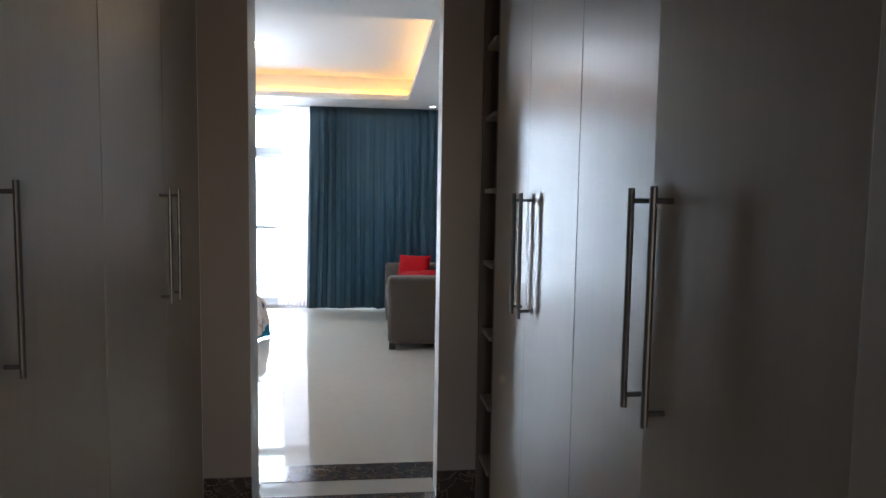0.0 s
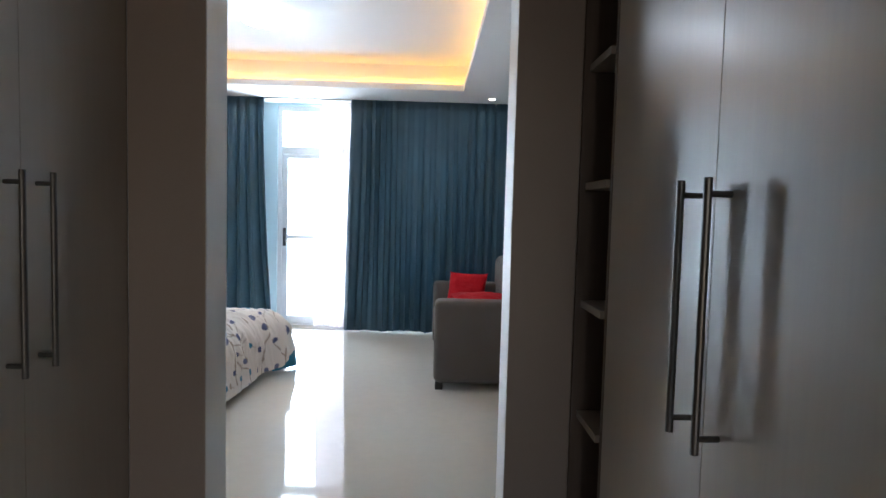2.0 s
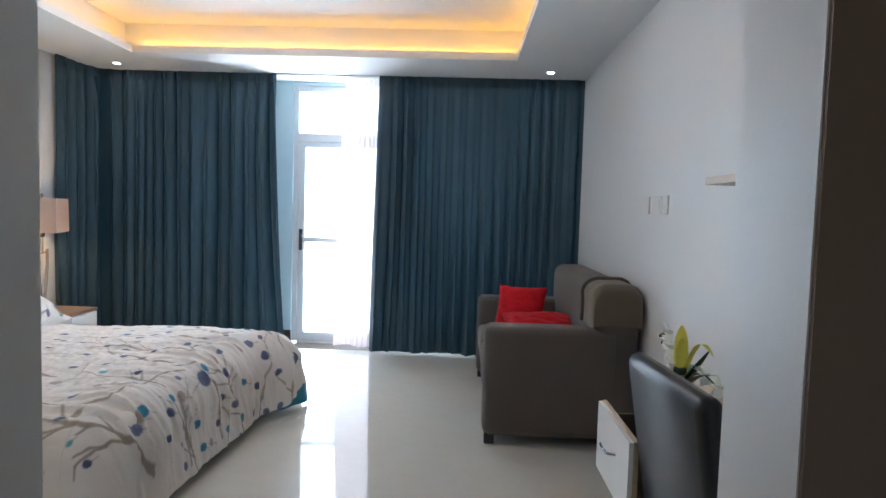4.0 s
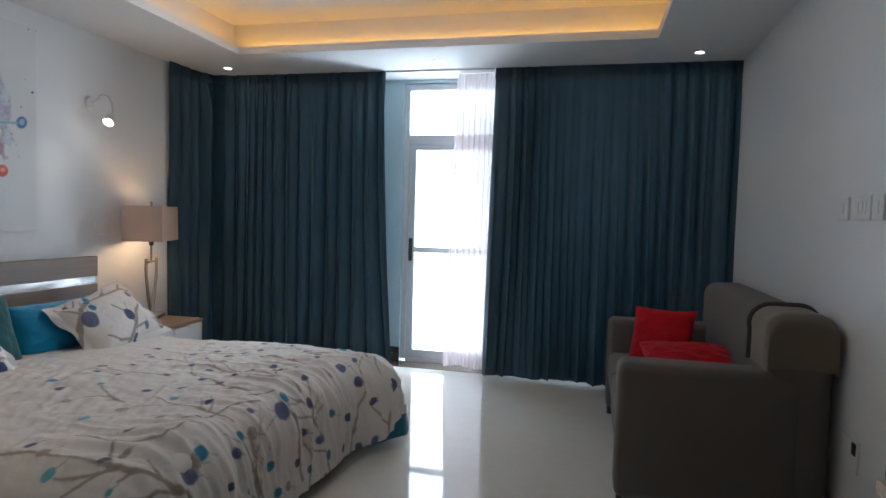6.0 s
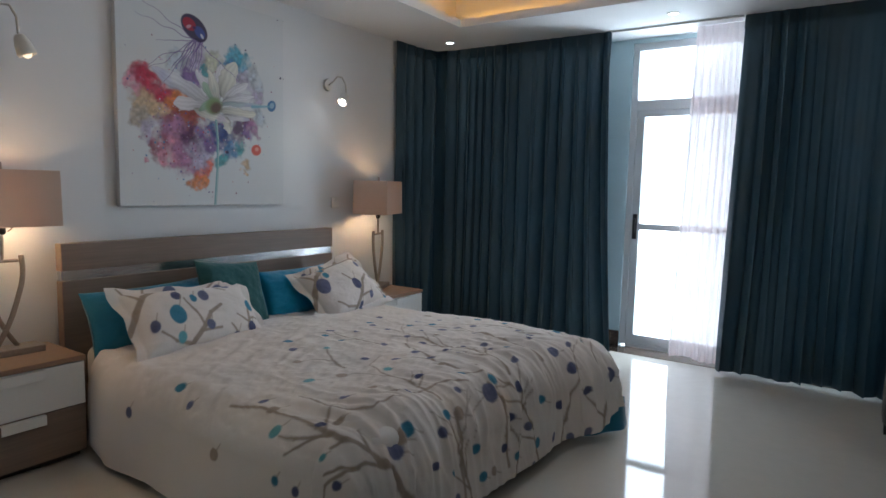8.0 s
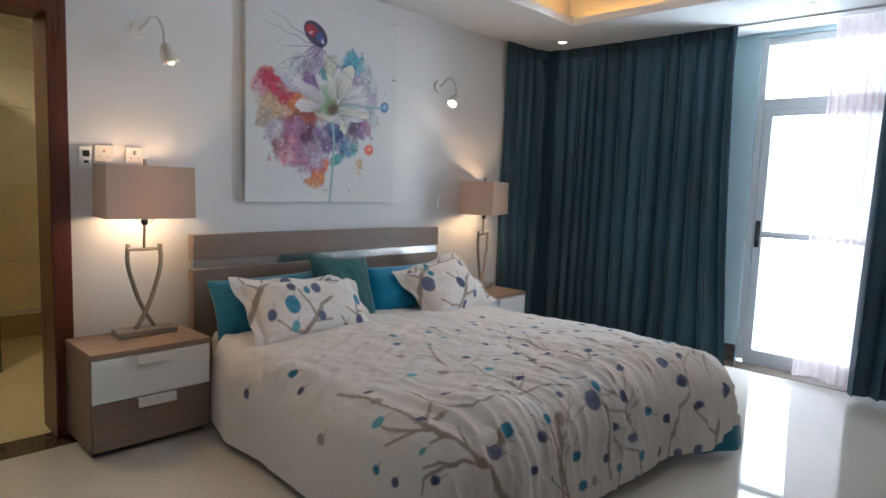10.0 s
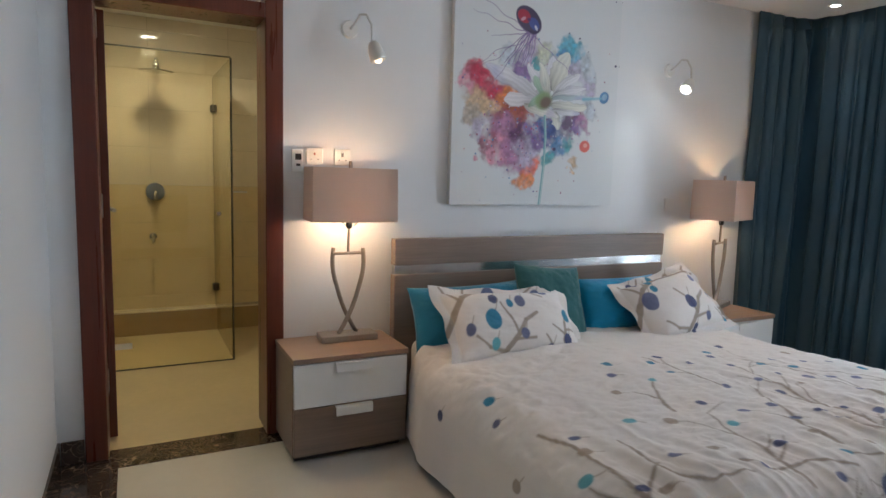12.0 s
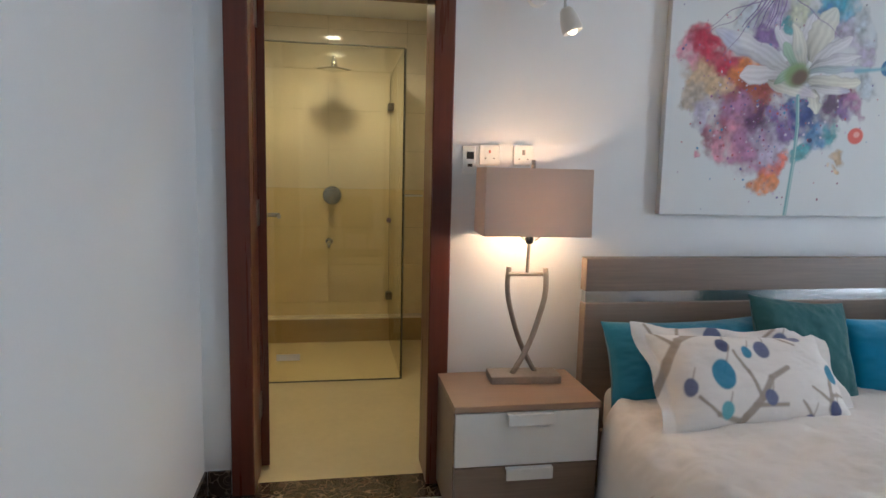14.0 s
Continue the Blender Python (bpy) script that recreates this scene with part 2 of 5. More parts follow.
def tube(points, radius, sides=10, bm=None, flat=1.0):
    """A bent bar along points; flat squashes its section."""
    bm = bm or bmesh.new()
    rings, pts = [], [Vector(p) for p in points]
    side = None
    for i, p in enumerate(pts):
        d = (pts[min(i + 1, len(pts) - 1)] - pts[max(i - 1, 0)]).normalized()
        if side is None:
            side = d.orthogonal().normalized()
        side = (side - d * side.dot(d)).normalized()
        up = d.cross(side)
        r = radius[i] if isinstance(radius, (list, tuple)) else radius
        rings.append([bm.verts.new(p + r * (math.cos(a) * side + flat * math.sin(a) * up)) for a in np.linspace(0, 2 * math.pi, sides, endpoint=False)])
    for r0, r1 in zip(rings, rings[1:]):
        for k in range(sides):
            bm.faces.new((r0[k], r0[(k + 1) % sides], r1[(k + 1) % sides], r1[k]))
    bm.faces.new(rings[0][::-1])
    bm.faces.new(rings[-1])
    return bm


def lathe(profile, at, sides=32, bm=None):
    """A turned shape about z at a place; profile: rows of radius, height."""
    bm = bm or bmesh.new()
    rings = [[bm.verts.new((at[0] + r * math.cos(a), at[1] + r * math.sin(a), at[2] + z)) for a in np.linspace(0, 2 * math.pi, sides, endpoint=False)] for r, z in profile]
    for r0, r1 in zip(rings, rings[1:]):
        for k in range(sides):
            bm.faces.new((r0[k], r0[(k + 1) % sides], r1[(k + 1) % sides], r1[k]))
    return bm


def lattice(seed):
    return np.random.RandomState(seed).rand(64, 64)


def soft_noise(x, y, seed=0, octaves=4):
    """Fractal value noise on arrays, about -1 to 1."""
    out, amp, total = np.zeros(np.broadcast(x, y).shape), 1.0, 0.0
    for o in range(octaves):
        table = lattice(seed + 17 * o)
        xs, ys = x * 2**o + 11.3 * o, y * 2**o + 5.7 * o
        xi, yi = np.floor(xs).astype(int), np.floor(ys).astype(int)
        fx, fy = xs - xi, ys - yi
        fx, fy = fx * fx * (3 - 2 * fx), fy * fy * (3 - 2 * fy)
        a, b = table[xi % 64, yi % 64], table[(xi + 1) % 64, yi % 64]
        c, d = table[xi % 64, (yi + 1) % 64], table[(xi + 1) % 64, (yi + 1) % 64]
        out += amp * ((a * (1 - fx) + b * fx) * (1 - fy) + (c * (1 - fx) + d * fx) * fy - 0.5) * 2
        total += amp
        amp *= 0.5
    return out / total


def step(a, b, x):
    t = np.clip((x - a) / (b - a), 0, 1)
    return t * t * (3 - 2 * t)


def sheet(name, P, material, parent=None, colors=None, label="", closed=False, at=None):
    """One mesh from a grid of places P[i, j]; colors: the printed colour at each."""
    base = ORIGIN[parent] if parent else Vector(at or (0, 0, 0))
    n, m = P.shape[:2]
    idx = np.arange(n * m).reshape(n, m)
    q = np.stack([idx[:-1, :-1], idx[1:, :-1], idx[1:, 1:], idx[:-1, 1:]], -1).reshape(-1, 4)
    if closed:
        q = np.concatenate([q, np.stack([idx[:-1, -1], idx[1:, -1], idx[1:, 0], idx[:-1, 0]], -1)])
    data = bpy.data.meshes.new(name)
    data.from_pydata((P.reshape(-1, 3) - np.array(base)).tolist(), [], q.tolist())
    if colors is not None:
        att = data.color_attributes.new("print", "FLOAT_COLOR", "POINT")
        rgba = np.ones((n * m, 4), np.float32)
        rgba[:, :3] = colors.reshape(-1, 3)
        att.data.foreach_set("color", rgba.ravel())
    data.polygons.foreach_set("use_smooth", [True] * len(data.polygons))
    data.materials.append(material)
    ob = new(name, data)
    if parent:
        ob.parent = parent
    else:
        ob.location = base
    ORIGIN[ob] = base
    if label:
        ob["label"] = label
    return ob


def setting(ob, label="", category=""):
    return tagged(ob, label, category, kind="structure")

# ---- structure ----
floor = setting(part("floor", boxes((-2.70, 1.84, 3.10, 8.9, -0.10, 0.0), (-0.66, 1.94, -1.30, 3.10, -0.10, 0.0)), FLOOR), "glossy cream polished porcelain tile floor", "floor")
border = [(-2.698, -2.58, 3.70, 8.50), (-2.698, 0.235, 3.462, 3.70), (1.09, 1.838, 3.462, 3.70), (0.235, 1.09, 3.515, 3.70), (1.635, 1.838, 3.70, 8.50), (0.235, 1.09, 3.14, 3.355), (-2.698, 1.838, 8.50, 8.72)]
for k, (x0, x1, y0, y1) in enumerate(border):
    setting(part(f"floor_border_{k + 1}", box(x0, x1, y0, y1, -0.02, 0.004), MARBLE), "dark brown veined marble floor border", "floor border")

# head wall with the bathroom doorway and the side window behind the curtain
DOOR_Y0, DOOR_Y1, DOOR_TOP = 3.57, 4.455, 2.46
setting(part("wall_west", boxes((-2.90, WALL_L, 3.26, DOOR_Y0, 0, 2.85), (-2.90, WALL_L, DOOR_Y0, DOOR_Y1, DOOR_TOP, 2.85), (-2.90, WALL_L, DOOR_Y1, 8.0, 0, 2.85), (-2.90, WALL_L, 8.0, 8.5, 2.45, 2.85), (-2.90, WALL_L, 8.0, 8.5, 0, 0.15), (-2.90, WALL_L, 8.5, 8.82, 0, 2.85)), WHITE), "white painted bedroom wall behind the bed", "wall")
setting(part("wall_east", box(WALL_R, 2.07, 3.26, 8.82, 0, 2.85), WHITE), "white painted bedroom wall behind the sofa", "wall")
setting(part("wall_south_west", box(-2.70, 0.235, 3.29, WALL_B, 0, 2.85), WHITE), "white painted wall beside the closet opening", "wall")
setting(part("wall_south_east", box(1.09, 1.84, 3.29, WALL_B, 0, 2.85), WHITE), "white painted wall beside the closet opening", "wall")
setting(part("wall_south_lintel", box(0.235, 1.09, 3.29, WALL_B, 2.48, 2.85), WHITE), "white painted lintel over the closet opening", "wall")
setting(part("wall_north", boxes((-2.70, -2.45, WALL_F, 8.82, 0, 2.85), (-2.45, -1.12, WALL_F, 8.82, 0, 0.15), (-2.45, 0.25, WALL_F, 8.82, 2.54, 2.85), (-1.12, -0.91, WALL_F, 8.82, 0, 2.54),
                                 (0.06, 0.30, WALL_F, 8.82, 0, 2.54), (0.25, 1.84, WALL_F, 8.82, 2.54, 2.85), (0.30, 1.5, WALL_F, 8.82, 0, 0.15), (1.5, 1.84, WALL_F, 8.82, 0, 2.54)), PIER), "pale blue grey window wall behind the curtains", "wall")

# ceiling with the lit recess
RX0, RX1, RY0, RY1 = -1.96, 1.165, 4.50, 7.70
ceil = bmesh.new()
for s in ((WALL_L, WALL_R, RY1, WALL_F, CEIL, CEIL + 0.06), (WALL_L, WALL_R, WALL_B, RY0, CEIL, CEIL + 0.06), (WALL_L, RX0, RY0, RY1, CEIL, CEIL + 0.06), (RX1, WALL_R, RY0, RY1, CEIL, CEIL + 0.06)):
    box(*s, bm=ceil)
D = 0.13
for s in ((RX0 - D - 0.1, RX0 - D, RY0 - D, RY1 + D, CEIL + 0.06, 2.84), (RX1 + D, RX1 + D + 0.1, RY0 - D, RY1 + D, CEIL + 0.06, 2.84), (RX0 - D, RX1 + D, RY1 + D, RY1 + D + 0.1, CEIL + 0.06, 2.84),
          (RX0 - D, RX1 + D, RY0 - D - 0.1, RY0 - D, CEIL + 0.06, 2.84), (WALL_L - 0.2, WALL_R + 0.2, WALL_B - 0.2, WALL_F + 0.2, 2.84, 2.94)):
    box(*s, bm=ceil)
setting(part("ceiling", ceil, CEILING), "white plasterboard ceiling with a lit recess", "ceiling")
strip = thing("cove_light", (-0.35, 6.0, CEIL + 0.06), "warm yellow light strips hidden in the ceiling recess", "cove light")
for s in ((RX0 - 0.10, RX0 - 0.085, RY0, RY1), (RX1 + 0.085, RX1 + 0.10, RY0, RY1), (RX0, RX1, RY1 + 0.085, RY1 + 0.10), (RX0, RX1, RY0 - 0.10, RY0 - 0.085)):
    part("light_strip", box(*s, CEIL + 0.06, CEIL + 0.072), LED, strip)

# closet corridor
# thin taupe sheets over the closet side of the white walls
TAUPE = surface("taupe_facing", (0.34, 0.285, 0.25), 0.38, var=0.05, scale=1.5, bump=0.02, fine=220)
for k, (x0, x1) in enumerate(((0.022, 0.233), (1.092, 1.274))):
    setting(part(f"wall_lining_{k + 1}", box(x0, x1, 3.284, 3.291, 0.14, CEIL - 0.004), TAUPE), "thin taupe facing on the wall beside the opening", "wall")
setting(part("ceiling_closet", box(-0.66, 1.94, -1.30, 3.29, CEIL, 2.63), CEILING), "white closet ceiling", "ceiling")
setting(part("wall_closet_west", box(-0.80, -0.62, -1.30, 3.29, 0, 2.63), WHITE), "white closet wall behind the wardrobe", "wall")
setting(part("wall_closet_east", box(1.87, 2.0, -1.30, 3.29, 0, 2.63), WHITE), "white closet wall behind the wardrobe", "wall")
# unseen end wall; its opening is made up to let the fill lamp in
setting(part("wall_closet_south", boxes((-0.80, 0.55, -1.45, -1.30, 0, 2.63), (1.36, 2.0, -1.45, -1.30, 0, 2.63), (0.55, 1.36, -1.45, -1.30, 2.08, 2.63)), WHITE), "unseen white closet end wall, opened for fill light", "wall")

# skirting
for k, s in enumerate(((-2.698, 0.235, 3.46, 3.472, 0.004, 0.11), (-2.70, -2.688, 3.474, 3.565, 0.004, 0.11), (1.09, 1.838, 3.46, 3.472, 0.004, 0.11), (1.828, 1.84, 3.474, 8.6, 0.004, 0.11), (-2.70, -2.688, 4.46, 7.7, 0.004, 0.11),
                       (0.022, 0.235, 3.278, 3.29, 0.0, 0.14), (1.09, 1.29, 3.278, 3.29, 0.0, 0.14), (-1.12, -0.91, 8.708, 8.72, 0.004, 0.13))):
    setting(part(f"baseboard_{k + 1}", box(*s, bevel=0.002), MARBLE), "dark marble skirting", "skirting")

# glazed balcony door
gd = tagged(new("door_1"), "glazed white aluminium balcony door with a transom", "balcony door", kind="structure")
gd.location = (-0.42, 8.77, 0)
ORIGIN[gd] = Vector(gd.location)
GX0, GX1, GY0, GY1 = -0.91, 0.06, 8.74, 8.80
for s in ((GX0, GX0 + 0.05, GY0, GY1, 0.02, 2.54), (GX1 - 0.05, GX1, GY0, GY1, 0.02, 2.54), (GX0 + 0.05, GX1 - 0.05, GY0, GY1, 2.48, 2.54), (GX0 + 0.05, GX1 - 0.05, GY0, GY1, 1.995, 2.08), (GX0 + 0.05, GX1 - 0.05, GY0, GY1, 0.0, 0.03)):
    part("door_frame", box(*s, bevel=0.004), ALUMINIUM, gd)
leaf = part("door_leaf", boxes((GX0 + 0.052, GX0 + 0.115, 8.745, 8.795, 0.032, 1.992), (GX1 - 0.115, GX1 - 0.052, 8.745, 8.795, 0.032, 1.992), (GX0 + 0.115, GX1 - 0.115, 8.745, 8.795, 1.945, 1.992), (GX0 + 0.115, GX1 - 0.115, 8.745, 8.795, 1.01, 1.06), (GX0 + 0.115, GX1 - 0.115, 8.745, 8.795, 0.032, 0.11)), ALUMINIUM, gd)
for z0, z1 in ((0.11, 1.01), (1.06, 1.945), (2.08, 2.48)):
    w = 0.115 if z0 < 2 else 0.05
    part("pane", box(GX0 + w, GX1 - w, 8.768, 8.774, z0, z1), GLASS, gd).visible_shadow = False
part("door_handle", boxes((GX0 + 0.065, GX0 + 0.10, 8.728, 8.745, 0.93, 1.14), (GX0 + 0.072, GX0 + 0.092, 8.705, 8.728, 0.99, 1.10), bevel=0.004), BLACK, leaf, "black lever handle")

for k, (x0, x1) in enumerate(((-2.45, -1.12), (0.30, 1.5))):
    w = tagged(new(f"window_{k + 1}"), "white aluminium window covered by a teal curtain", "window", kind="structure")
    w.location = ((x0 + x1) / 2, 8.76, 0.15)
    ORIGIN[w] = Vector(w.location)
    part("window_frame", boxes((x0, x0 + 0.05, 8.74, 8.80, 0.15, 2.54), (x1 - 0.05, x1, 8.74, 8.80, 0.15, 2.54), (x0 + 0.05, x1 - 0.05, 8.74, 8.80, 0.15, 0.21), (x0 + 0.05, x1 - 0.05, 8.74, 8.80, 2.48, 2.54)), ALUMINIUM, w)
    part("pane", box(x0 + 0.05, x1 - 0.05, 8.767, 8.773, 0.21, 2.48), GLASS, w).visible_shadow = False

# outside
setting(part("ground", box(-40, 40, 8.83, 90, -0.30, -0.05), surface("balcony_floor", (0.55, 0.53, 0.5), 0.6)), "pale balcony floor", "ground")

# bathroom
setting(part("floor_bathroom", boxes((-5.08, -2.78, 2.9, 5.3, -0.10, 0.0)), TILE), "cream tiled bathroom floor", "floor")
setting(part("threshold", box(-2.78, -2.70, 3.662, 4.372, -0.02, 0.004), MARBLE), "dark brown marble doorway threshold", "threshold")
wall_bath = setting(part("wall_bathroom_west", box(-5.28, -5.088, 2.7, 5.5, 0, 2.7), GROUT), "cream tiled shower wall", "wall")
setting(part("wall_bathroom_south", box(-5.08, -2.90, 2.75, 2.9, 0, 2.7), TILE_UPPER), "cream tiled bathroom wall", "wall")
setting(part("wall_bathroom_north", box(-5.08, -2.90, 5.3, 5.45, 0, 2.7), TILE_UPPER), "cream tiled bathroom wall", "wall")
setting(part("ceiling_bathroom", box(-5.28, -2.90, 2.75, 5.45, 2.50, 2.60), CEILING), "white bathroom ceiling", "ceiling")
# ledge: shaded front and lit top are put into the tile colours
setting(part("shower_ledge", box(-5.08, -4.98, 2.9, 5.3, 0.0, 0.183, bevel=0.004), TILE_SHADED), "low tiled shower wall ledge, front shade painted tan", "ledge")
setting(part("shower_ledge_top", box(-5.08, -4.972, 2.9, 5.3, 0.183, 0.197, bevel=0.003), TILE_UPPER), "tile top of the shower ledge, painted paler where lit", "ledge")

# bathroom doorway: frame, transom light and the leaf that stands open into the bathroom
fr = tagged(new("door_2"), "mahogany framed bathroom door standing open", "door", kind="structure")
fr.location = (-2.8, 4.01, 0)
ORIGIN[fr] = Vector(fr.location)
FX0, FX1 = -2.91, -2.675
for s in ((FX0, FX1, DOOR_Y0, DOOR_Y0 + 0.09, 0.004, DOOR_TOP), (FX0, FX1, DOOR_Y1 - 0.085, DOOR_Y1, 0.004, DOOR_TOP), (FX0, FX1, DOOR_Y0 + 0.09, DOOR_Y1 - 0.085, 2.055, 2.125), (FX0, FX1, DOOR_Y0 + 0.09, DOOR_Y1 - 0.085, 2.40, DOOR_TOP)):
    part("door_frame", box(*s, bevel=0.006), MAHOGANY, fr)
part("transom_pane", box(-2.80, -2.792, DOOR_Y0 + 0.09, DOOR_Y1 - 0.085, 2.125, 2.40), GLASS, fr)
SWING = Matrix.Translation((-2.915, 3.66, 0)) @ Matrix.Rotation(radians(7), 4, "Z") @ Matrix.Translation((2.915, -3.66, 0))


def swung(bm):
    bmesh.ops.transform(bm, matrix=SWING, verts=bm.verts)
    return bm


lf = part("door_leaf", swung(box(-3.63, -2.925, 3.655, 3.695, 0.008, 2.05, bevel=0.003)), MAHOGANY, fr)
for z in (0.25, 1.10, 1.92):
    part("hinge", boxes((-2.93, -2.86, 3.655, 3.664, z, z + 0.11), bevel=0.001), STEEL, lf, "steel butt hinge")
part("door_handle", swung(tube([(-3.55, 3.695, 1.10), (-3.55, 3.745, 1.10), (-3.54, 3.76, 1.10), (-3.42, 3.76, 1.10)], 0.011)), STEEL, lf, "steel lever handle")
part("keyhole_plate", swung(box(-3.57, -3.53, 3.694, 3.699, 0.94, 1.0, bevel=0.001)), STEEL, lf)

# ---- wardrobes ----


def bar_handle(x, y, side, parent):
    """Upright steel bar on two stubs; side is the way it stands off the door."""
    h = part("handle", rod((x + side * 0.036, y, 1.03), (x + side * 0.036, y, 1.447), 0.0065), DARK_STEEL, parent, "brushed steel bar handle", smooth=False)
    for z in (1.054, 1.423):
        part("stub", rod((x, y, z), (x + side * 0.032, y, z), 0.005), DARK_STEEL, h)


def wardrobe(name, x, depth, y0, y1, handles, side, label, ajar=0.0):
    w = thing(name, ((x - side * depth / 2), (y0 + y1) / 2, 0), label, "wardrobe", "closet wardrobes")
    b0, b1 = sorted((x - side * 0.022, x - side * depth))
    part("body", boxes((b0, b1, y0, y0 + 0.018, 0.06, CEIL - 0.004), (b0, b1, y1 - 0.018, y1, 0.06, CEIL - 0.004), (b0, b1, y0 + 0.018, y1 - 0.018, 0.06, 0.08), (b0, b1, y0 + 0.018, y1 - 0.018, CEIL - 0.03, CEIL - 0.004)), CLOSET_DARK, w)
    p0, p1 = sorted((x - side * 0.05, x - side * depth))
    part("plinth", box(p0, p1, y0, y1, 0.0, 0.06), CLOSET_DARK, w)
    f0, f1 = sorted((x, x - side * 0.02))
    g0, g1 = (0.0005, 0.0022) if handles[0] - y0 < y1 - handles[0] else (0.0022, 0.0005)
    d = part("door", box(f0, f1, y0 + g0, y1 - g1, 0.03, CEIL - 0.006, bevel=0.0012), CLOSET, w)
    for y in handles:
        bar_handle(x, y, side, d)
    if ajar:
        hinge = Vector((x, y0, 0)) - ORIGIN[d]
        d.matrix_local = Matrix.Translation(hinge + Vector((0.02, 0, 0))) @ Matrix.Rotation(radians(ajar), 4, "Z") @ Matrix.Translation(-hinge)
    return w


GREY = "tall grey laminate wardrobe unit with a steel bar handle"
for y0, y1, h in ((2.84, 3.285, 2.89), (2.325, 2.84, 2.79), (1.785, 2.325, 1.838), (1.30, 1.785, 1.73), (0.80, 1.30, 0.855), (0.30, 0.80, 0.745), (-0.20, 0.30, -0.145), (-0.72, -0.20, -0.255), (-1.29, -0.72, -0.775)):
    wardrobe("wardrobe", 0.02, 0.60, y0, y1, [h], 1, GREY)
for y0, y1, h in ((2.51, 3.055, 2.556), (1.992, 2.51, 2.458), (1.545, 1.992, 1.582), (1.07, 1.545, 1.476), (0.62, 1.07, 0.675), (0.10, 0.62, 0.565), (-0.42, 0.10, -0.365), (-1.29, -0.42, -0.475)):
    slack = y0 == 1.07
    wardrobe("wardrobe", 1.302, 0.56, y0, y1, [h], -1, "tall grey laminate wardrobe with steel bar handle, door ajar" if slack else GREY, 4.0 if slack else 0.0)
op = thing("shelf_unit", (1.55, 3.15, 0), "open wenge shelf unit between wardrobe and wall", "shelf unit")
part("side_panel", box(1.302, 1.86, 3.057, 3.073, 0.0, CEIL - 0.004), CLOSET_DARK, op)
part("side_panel", box(1.275, 1.86, 3.27, 3.286, 0.0, CEIL - 0.004), CLOSET_DARK, op)
part("back_panel", box(1.82, 1.86, 3.073, 3.27, 0.0, CEIL - 0.004), CLOSET_DARK, op)
for z in (0.22, 0.515, 0.83, 1.147, 1.475, 1.80, 2.115, 2.43):
    part("shelf", box(1.29, 1.82, 3.073, 3.27, z - 0.02, z, bevel=0.001), CLOSET, op)

# ---- curtains ----


def curtain(name, line, label, material, seed, folds, depth, top, bottom, gather, rows=70, per=14, tape=True):
    """A pleated hanging along a floor line of points; folds: pleats a metre; gather: sideways pull of the ends with height."""
    pts = np.array(line, float)
    seg = np.r_[0, np.cumsum(np.hypot(*np.diff(pts, axis=0).T))]
    n = int(seg[-1] * folds * per)
    s = np.linspace(0, seg[-1], n)
    cx, cy = np.interp(s, seg, pts[:, 0]), np.interp(s, seg, pts[:, 1])
    k = 9
    ker = np.ones(k) / k
    sx, sy = np.r_[[cx[0]] * (k // 2), cx, [cx[-1]] * (k // 2)], np.r_[[cy[0]] * (k // 2), cy, [cy[-1]] * (k // 2)]
    cx, cy = np.convolve(sx, ker, "valid"), np.convolve(sy, ker, "valid")
    tx, ty = np.gradient(cx), np.gradient(cy)
    ln = np.hypot(tx, ty)
    nx, ny = ty / ln, -tx / ln
    z = np.linspace(0, 1, rows) ** 0.8
    S, Z = np.meshgrid(s, z, indexing="ij")
    wander = soft_noise(S * 2.6, Z * 0.3, seed, 3) * 4.2 + soft_noise(S * 9, Z * 0.5, seed + 2, 2) * 0.8
    amp = (0.10 + 0.90 * step(-0.02, 0.16, Z) * (0.8 + 0.2 * Z**0.5)) * np.clip(0.8 + 1.3 * soft_noise(S * 3.4, Z * 0.7, seed + 3, 2), 0.12, 1.5)
    phase = 2 * math.pi * (S * folds) + wander
    wave = np.sin(phase) + 0.34 * np.sin(2 * phase + 1.3 + 2 * soft_noise(S * 1.5, Z * 0.5, seed + 9, 2))
    off = depth * amp * wave + 0.012 * soft_noise(S * 14, Z * 6, seed + 5, 3) * Z
    along = 0.35 * depth * amp * np.sin(2 * phase)
    slide = gather(S / seg[-1], Z)
    P = np.empty((n, rows, 3))
    low = bottom + 0.010 + 0.022 * soft_noise(S * 9, Z * 0, seed + 7, 2)
    P[..., 0] = cx[:, None] + nx[:, None] * off + (tx / ln)[:, None] * (along + slide)
    P[..., 1] = cy[:, None] + ny[:, None] * off + (ty / ln)[:, None] * (along + slide)
    P[..., 2] = top + (low - top) * Z
    c = thing(name, (cx.mean(), cy.mean(), bottom), label, "curtain")
    sheet("cloth", P, material, c)
    if tape:
        Q = P[:, :6].copy()
        Q[..., 2] = np.linspace(top + 0.003, top - 0.085, 6)[None]
        Q[..., 0] += nx[:, None] * 0.006
        Q[..., 1] += ny[:, None] * 0.006
        sheet("heading_tape", Q, material, c)
    return c


curtain("curtain", [(-2.665, 7.79), (-2.66, 8.14), (-2.62, 8.30), (-2.48, 8.365), (-0.965, 8.375)], "floor-length teal curtain drawn round the room corner", CURTAIN, 4, 8.5, 0.072, CEIL - 0.002, 0.02,
        lambda a, z: step(0.80, 1.0, a) * 0.13 * z**2)
curtain("curtain", [(-0.036, 8.375), (1.862, 8.375)], "floor-length teal curtain behind the grey sofa", CURTAIN, 31, 8.5, 0.074, CEIL - 0.002, 0.02, lambda a, z: -(1 - step(0.0, 0.15, a)) * 0.04 * z)
